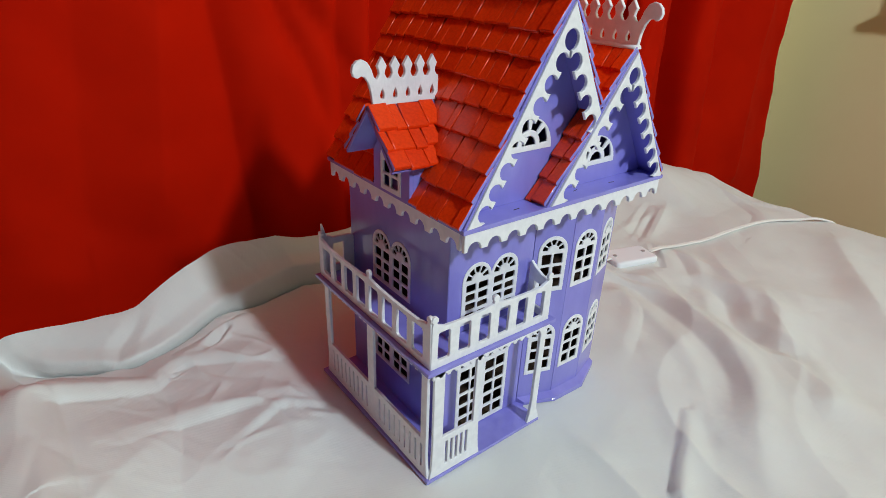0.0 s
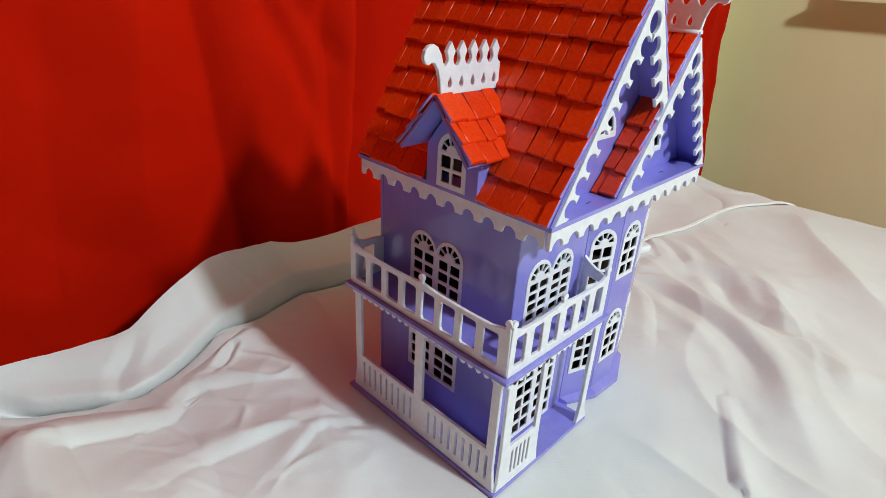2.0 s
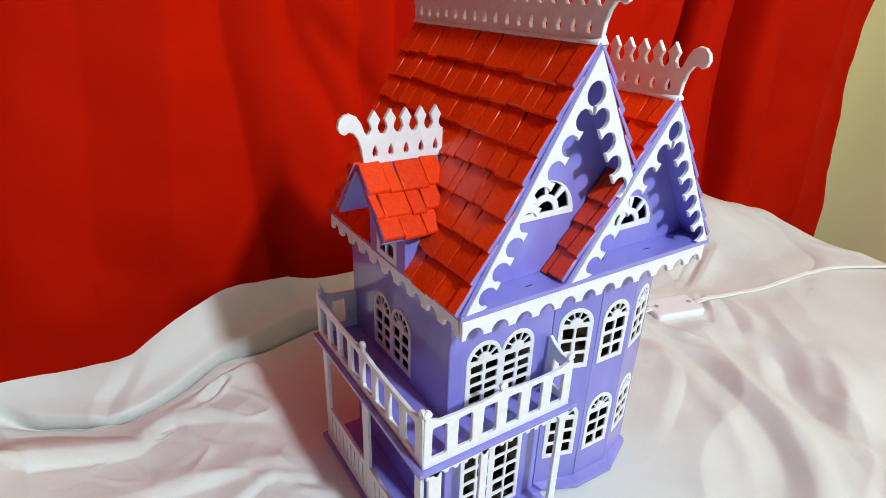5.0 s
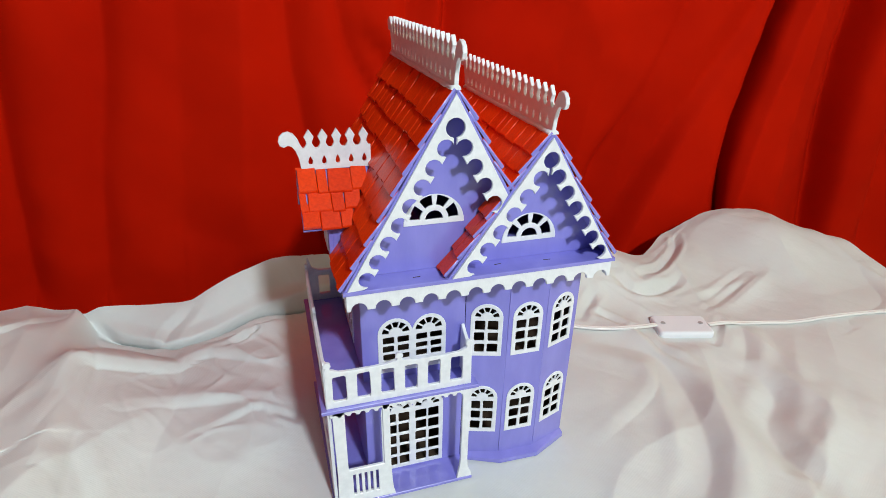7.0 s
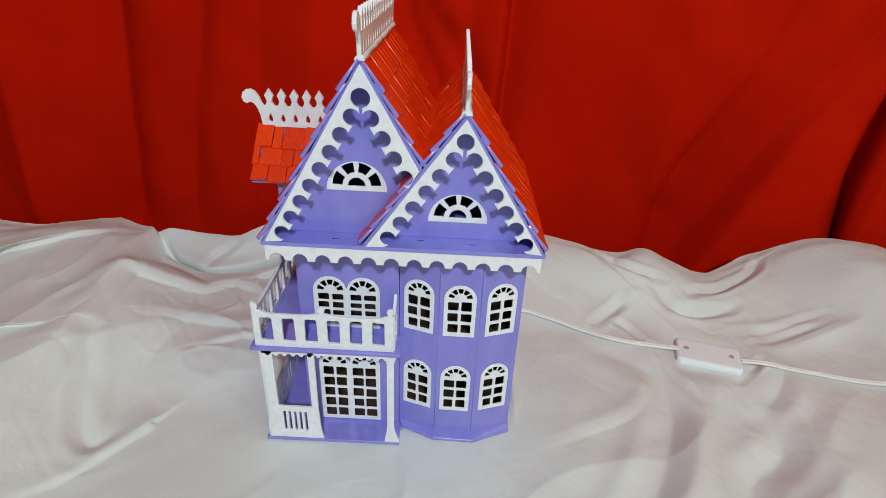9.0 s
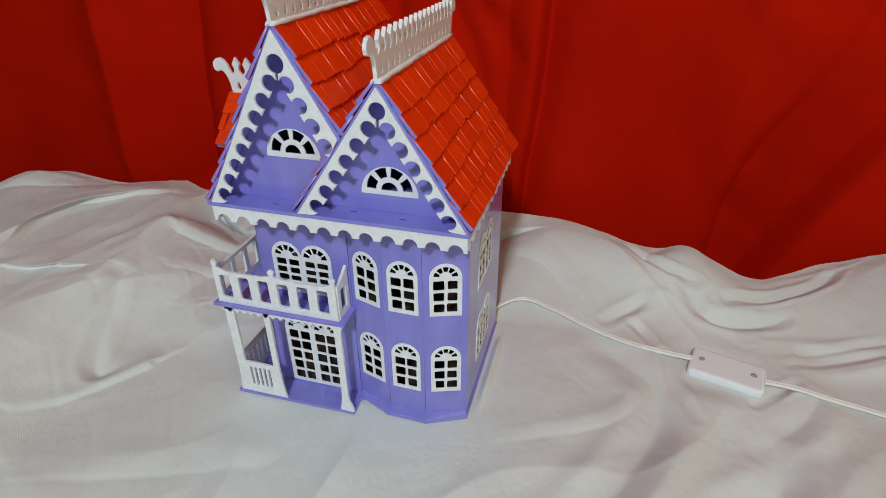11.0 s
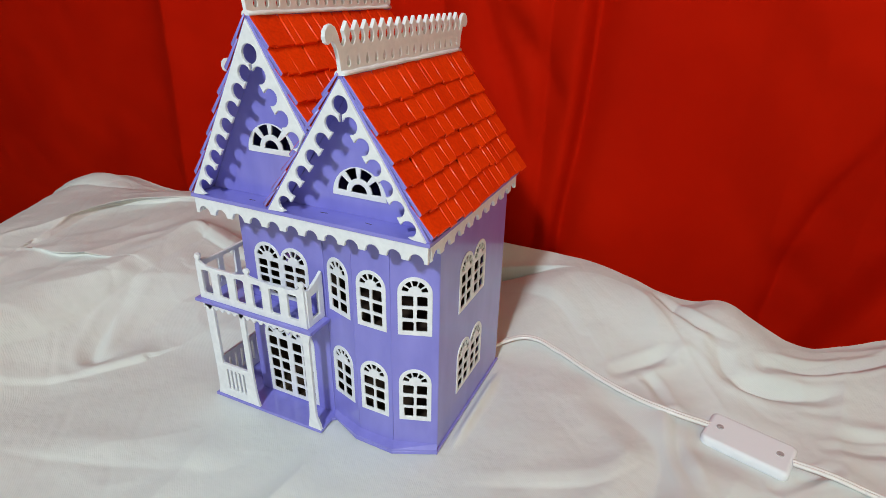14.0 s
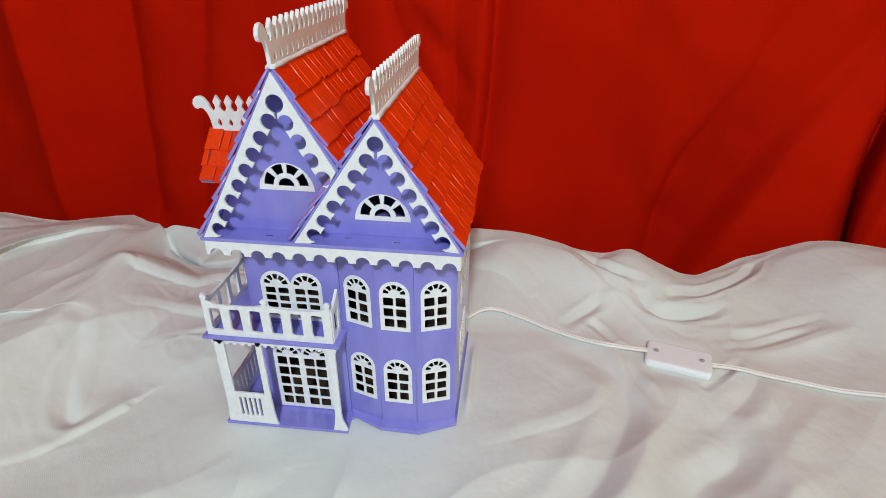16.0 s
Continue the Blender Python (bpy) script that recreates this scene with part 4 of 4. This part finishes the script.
def curtain():
    nx, nz = 760, 150
    zs = -0.72 + 2.3 * np.linspace(0, 1, nz + 1)
    # closer columns behind the table; the free edge waves a little
    across = np.interp(np.linspace(0, 1, nx + 1), (0, 0.12, 0.86, 1), (-1.5, -0.55, 1.05, 1.44))
    gx, gz = np.meshgrid(across, zs)
    wave = np.interp(zs, (-0.72, -0.16, 0.0, 0.16, 0.29, 0.36, 0.8), (0.05, 0.03, -0.01, -0.045, -0.045, -0.03, -0.02))
    gx = gx + wave[:, None] * np.clip((gx - 1.2) / 0.24, 0, 1)
    depth = np.array([[0.016 * noise.noise((x * 3.2 - 0.15 * z, z * 0.5, 4.0)) + 0.004 * noise.noise((x * 9 - 0.8 * z, z * 0.9, 8.0)) + 0.010 * noise.noise((x * 1.2, z * 1.6, 2.0))
                       + 0.0036 * noise.noise((x * 11 + 5 * z, z * 13 - 4 * x, 1.0)) + 0.0020 * noise.noise((x * 24 + 15 * z, z * 28, 3.0)) for x in across] for z in zs])
    swag = np.interp(gx, SWAG_X, SWAG_Z) - gz
    depth = depth + 0.054 * np.clip(swag / 0.27, 0, 1) ** 0.9 * ease((np.interp(gz, SLANT_Z, SLANT_X) - gx) / 0.03) * ease((gx - 0.2) / 0.2)
    shift = np.zeros_like(gx)
    for line, wl, wr, *lean in HANGING:
        best, lift, turn = nearest(smooth_line(line), gx, gz, wl, wr)
        depth = depth + 2.0 * lift * np.exp(-best ** 1.4)
        if lean:
            shift = shift + lean[0] * np.exp(-best ** 1.6)
    bm = bmesh.new()
    rows = [[bm.verts.new((gx[j, i] + shift[j, i], min(0.558, 0.432 + depth[j, i]), gz[j, i])) for i in range(nx + 1)] for j in range(nz + 1)]
    for a, b in zip(rows, rows[1:]):
        for i in range(nx):
            bm.faces.new((a[i], a[i + 1], b[i + 1], b[i])).smooth = True
    return bm


drape = tagged(part("curtain", curtain(), curtain_red), "bright red fabric curtain hanging in soft folds behind the table", "curtain")
solid = drape.modifiers.new("thickness", "SOLIDIFY")
solid.thickness = 0.0015


def slab(name, lo, hi, mat, label):
    bm = bmesh.new()
    c, s = [(a + b) / 2 for a, b in zip(lo, hi)], [b - a for a, b in zip(lo, hi)]
    bmesh.ops.create_cube(bm, size=1, matrix=Matrix.Translation(c) @ Matrix.Diagonal((*s, 1)))
    return tagged(part(name, bm, mat), label, name.split("_")[0], kind="structure")


slab("wall_north", (-4.5, 0.565, -0.75), (1.63, 0.665, 2.2), plaster, "cream painted plaster wall behind the red curtain")
slab("wall_south", (-4.5, -5.1, -0.75), (1.63, -5.0, 2.2), low_bounce_paint, "plain unseen wall closing the room, coloured dark to cut bounced light")
slab("wall_west", (-4.6, -5.1, -0.75), (-4.5, 0.665, 2.2), low_bounce_paint, "plain unseen wall closing the room, coloured dark to cut bounced light")
slab("wall_east", (1.63, -5.1, -0.75), (1.76, 0.665, 2.2), plaster, "cream painted plaster wall with a narrow shelf")
slab("floor", (-4.6, -5.1, -0.80), (1.76, 0.665, -0.75), unseen_dark, "unseen floor of the room, coloured dark to cut bounced light")
slab("ceiling", (-4.6, -5.1, 2.2), (1.76, 0.665, 2.25), dim_ceiling, "unseen ceiling over the whole room, coloured dark to cut bounced light")

shelf = tagged(new("wall_shelf"), "narrow cream painted shelf fixed to the plaster wall", "shelf")
bm = bmesh.new()
bmesh.ops.create_cube(bm, size=1, matrix=Matrix.Translation((1.594, -0.075, 0.320)) @ Matrix.Diagonal((0.072, 0.68, 0.018, 1)))
bmesh.ops.bevel(bm, geom=bm.edges[:], offset=0.002, segments=2, affect="EDGES")
part("board", bm, plaster, shelf)
bm = bmesh.new()
bmesh.ops.create_cone(bm, cap_ends=True, segments=24, radius1=0.019, radius2=0.019, depth=0.06, matrix=Matrix.Translation((0, 0, 0.03)))
bmesh.ops.bevel(bm, geom=[e for e in bm.edges if abs(e.verts[0].co.z - e.verts[1].co.z) < 0.001], offset=0.002, segments=2, affect="EDGES")
tin = tagged(part("tin", bm, grey_items), "small grey metal tin standing on the wall shelf", "tin", "tins on the shelf")
tin.matrix_basis = pose(1.590, 0.235, 0.3292)
for k in range(1, 13):
    copy_thing(tin, pose(1.588 + 0.003 * (k % 3), 0.235 - 0.043 * k, 0.3292, 0, 0, 37 * k))


# ---- cord and switch ----
def cloth_top(x, y):
    return cloth_height(x, y)


def cord(points, name, label):
    cu = bpy.data.curves.new(name, "CURVE")
    cu.dimensions, cu.bevel_depth, cu.bevel_resolution, cu.resolution_u = "3D", 0.0018, 2, 6
    for off in (-0.0016, 0.0016):
        s = cu.splines.new("BEZIER")
        s.bezier_points.add(len(points) - 1)
        for bp, (x, y, z) in zip(s.bezier_points, points):
            bp.co = (x, y + off, z)
            bp.handle_left_type = bp.handle_right_type = "AUTO"
    ob = new(name, cu)
    me = bpy.data.meshes.new_from_object(ob.evaluated_get(bpy.context.evaluated_depsgraph_get()))
    bpy.data.objects.remove(ob)
    for p in me.polygons:
        p.use_smooth = True
    me.materials.clear()
    return me


run = [(x, y, cloth_top(x, y) + 0.003 + extra) for x, y, extra in ((0.184, 0.176, 0.004), (0.196, 0.195, 0.003), (0.218, 0.206, 0.002), (0.250, 0.199, 0), (0.290, 0.182, 0), (0.33, 0.166, 0), (0.366, 0.158, 0), (0.398, 0.1605, 0.003))]
run2 = [(x, y, cloth_top(x, y) + 0.0028 + extra) for x, y, extra in ((0.459, 0.1433, 0.004), (0.485, 0.142, 0.002), (0.515, 0.1435, 0), (0.55, 0.141, 0), (0.585, 0.132, 0), (0.63, 0.125, 0), (0.69, 0.122, 0), (0.74, 0.112, 0), (0.80, 0.09, 0), (0.84, 0.065, 0.001))]
run2 += [(0.878, 0.05, -0.03), (0.889, 0.04, -0.2), (0.892, 0.03, -0.42)]
flex = tagged(new("power_cord"), "white twin-core lamp cord with an inline switch, lying on the cloth", "cord")
part("cord", cord(run, "cord", ""), cord_white, flex)
part("cord", cord(run2, "cord", ""), cord_white, flex)
SW = pose(0.4272, 0.1520, -0.0028, 0, 0, -15.2)
bm = bmesh.new()
rings = []
for z, inward in ((0, 0.0006), (0.001, 0), (0.0056, 0), (0.0072, 0.0006), (0.0081, 0.0018), (0.0085, 0.0034)):
    ring = []
    for cx, cy, k0 in ((0.0285, 0.0145, 0), (-0.0285, 0.0145, 90), (-0.0285, -0.0145, 180), (0.0285, -0.0145, 270)):
        for q in range(7):
            k = radians(k0 + 15 * q)
            ring.append(bm.verts.new((cx + (0.0055 - inward) * math.cos(k), cy + (0.0055 - inward) * math.sin(k), z)))
    rings.append(ring)
for a, b in zip(rings, rings[1:]):
    for q in range(28):
        bm.faces.new((a[q], a[(q + 1) % 28], b[(q + 1) % 28], b[q])).smooth = True
bm.faces.new(rings[0][::-1]), bm.faces.new(rings[-1])
switch = part("switch_housing", bm, plastic, flex, "white rounded plastic switch housing")
switch.matrix_basis = SW
for x in (-0.0235, 0.0235):
    bm = bmesh.new()
    bmesh.ops.create_cone(bm, cap_ends=True, segments=18, radius1=0.0031, radius2=0.0027, depth=0.0012, matrix=Matrix.Translation((x, 0.001, 0.0088)))
    bmesh.ops.create_cube(bm, size=1, matrix=Matrix.Translation((x, 0.001, 0.0095)) @ pose(0, 0, 0, 0, 0, 30) @ Matrix.Diagonal((0.0044, 0.0008, 0.0003, 1)))
    s = part("screw", bm, steel, switch, "small steel screw")
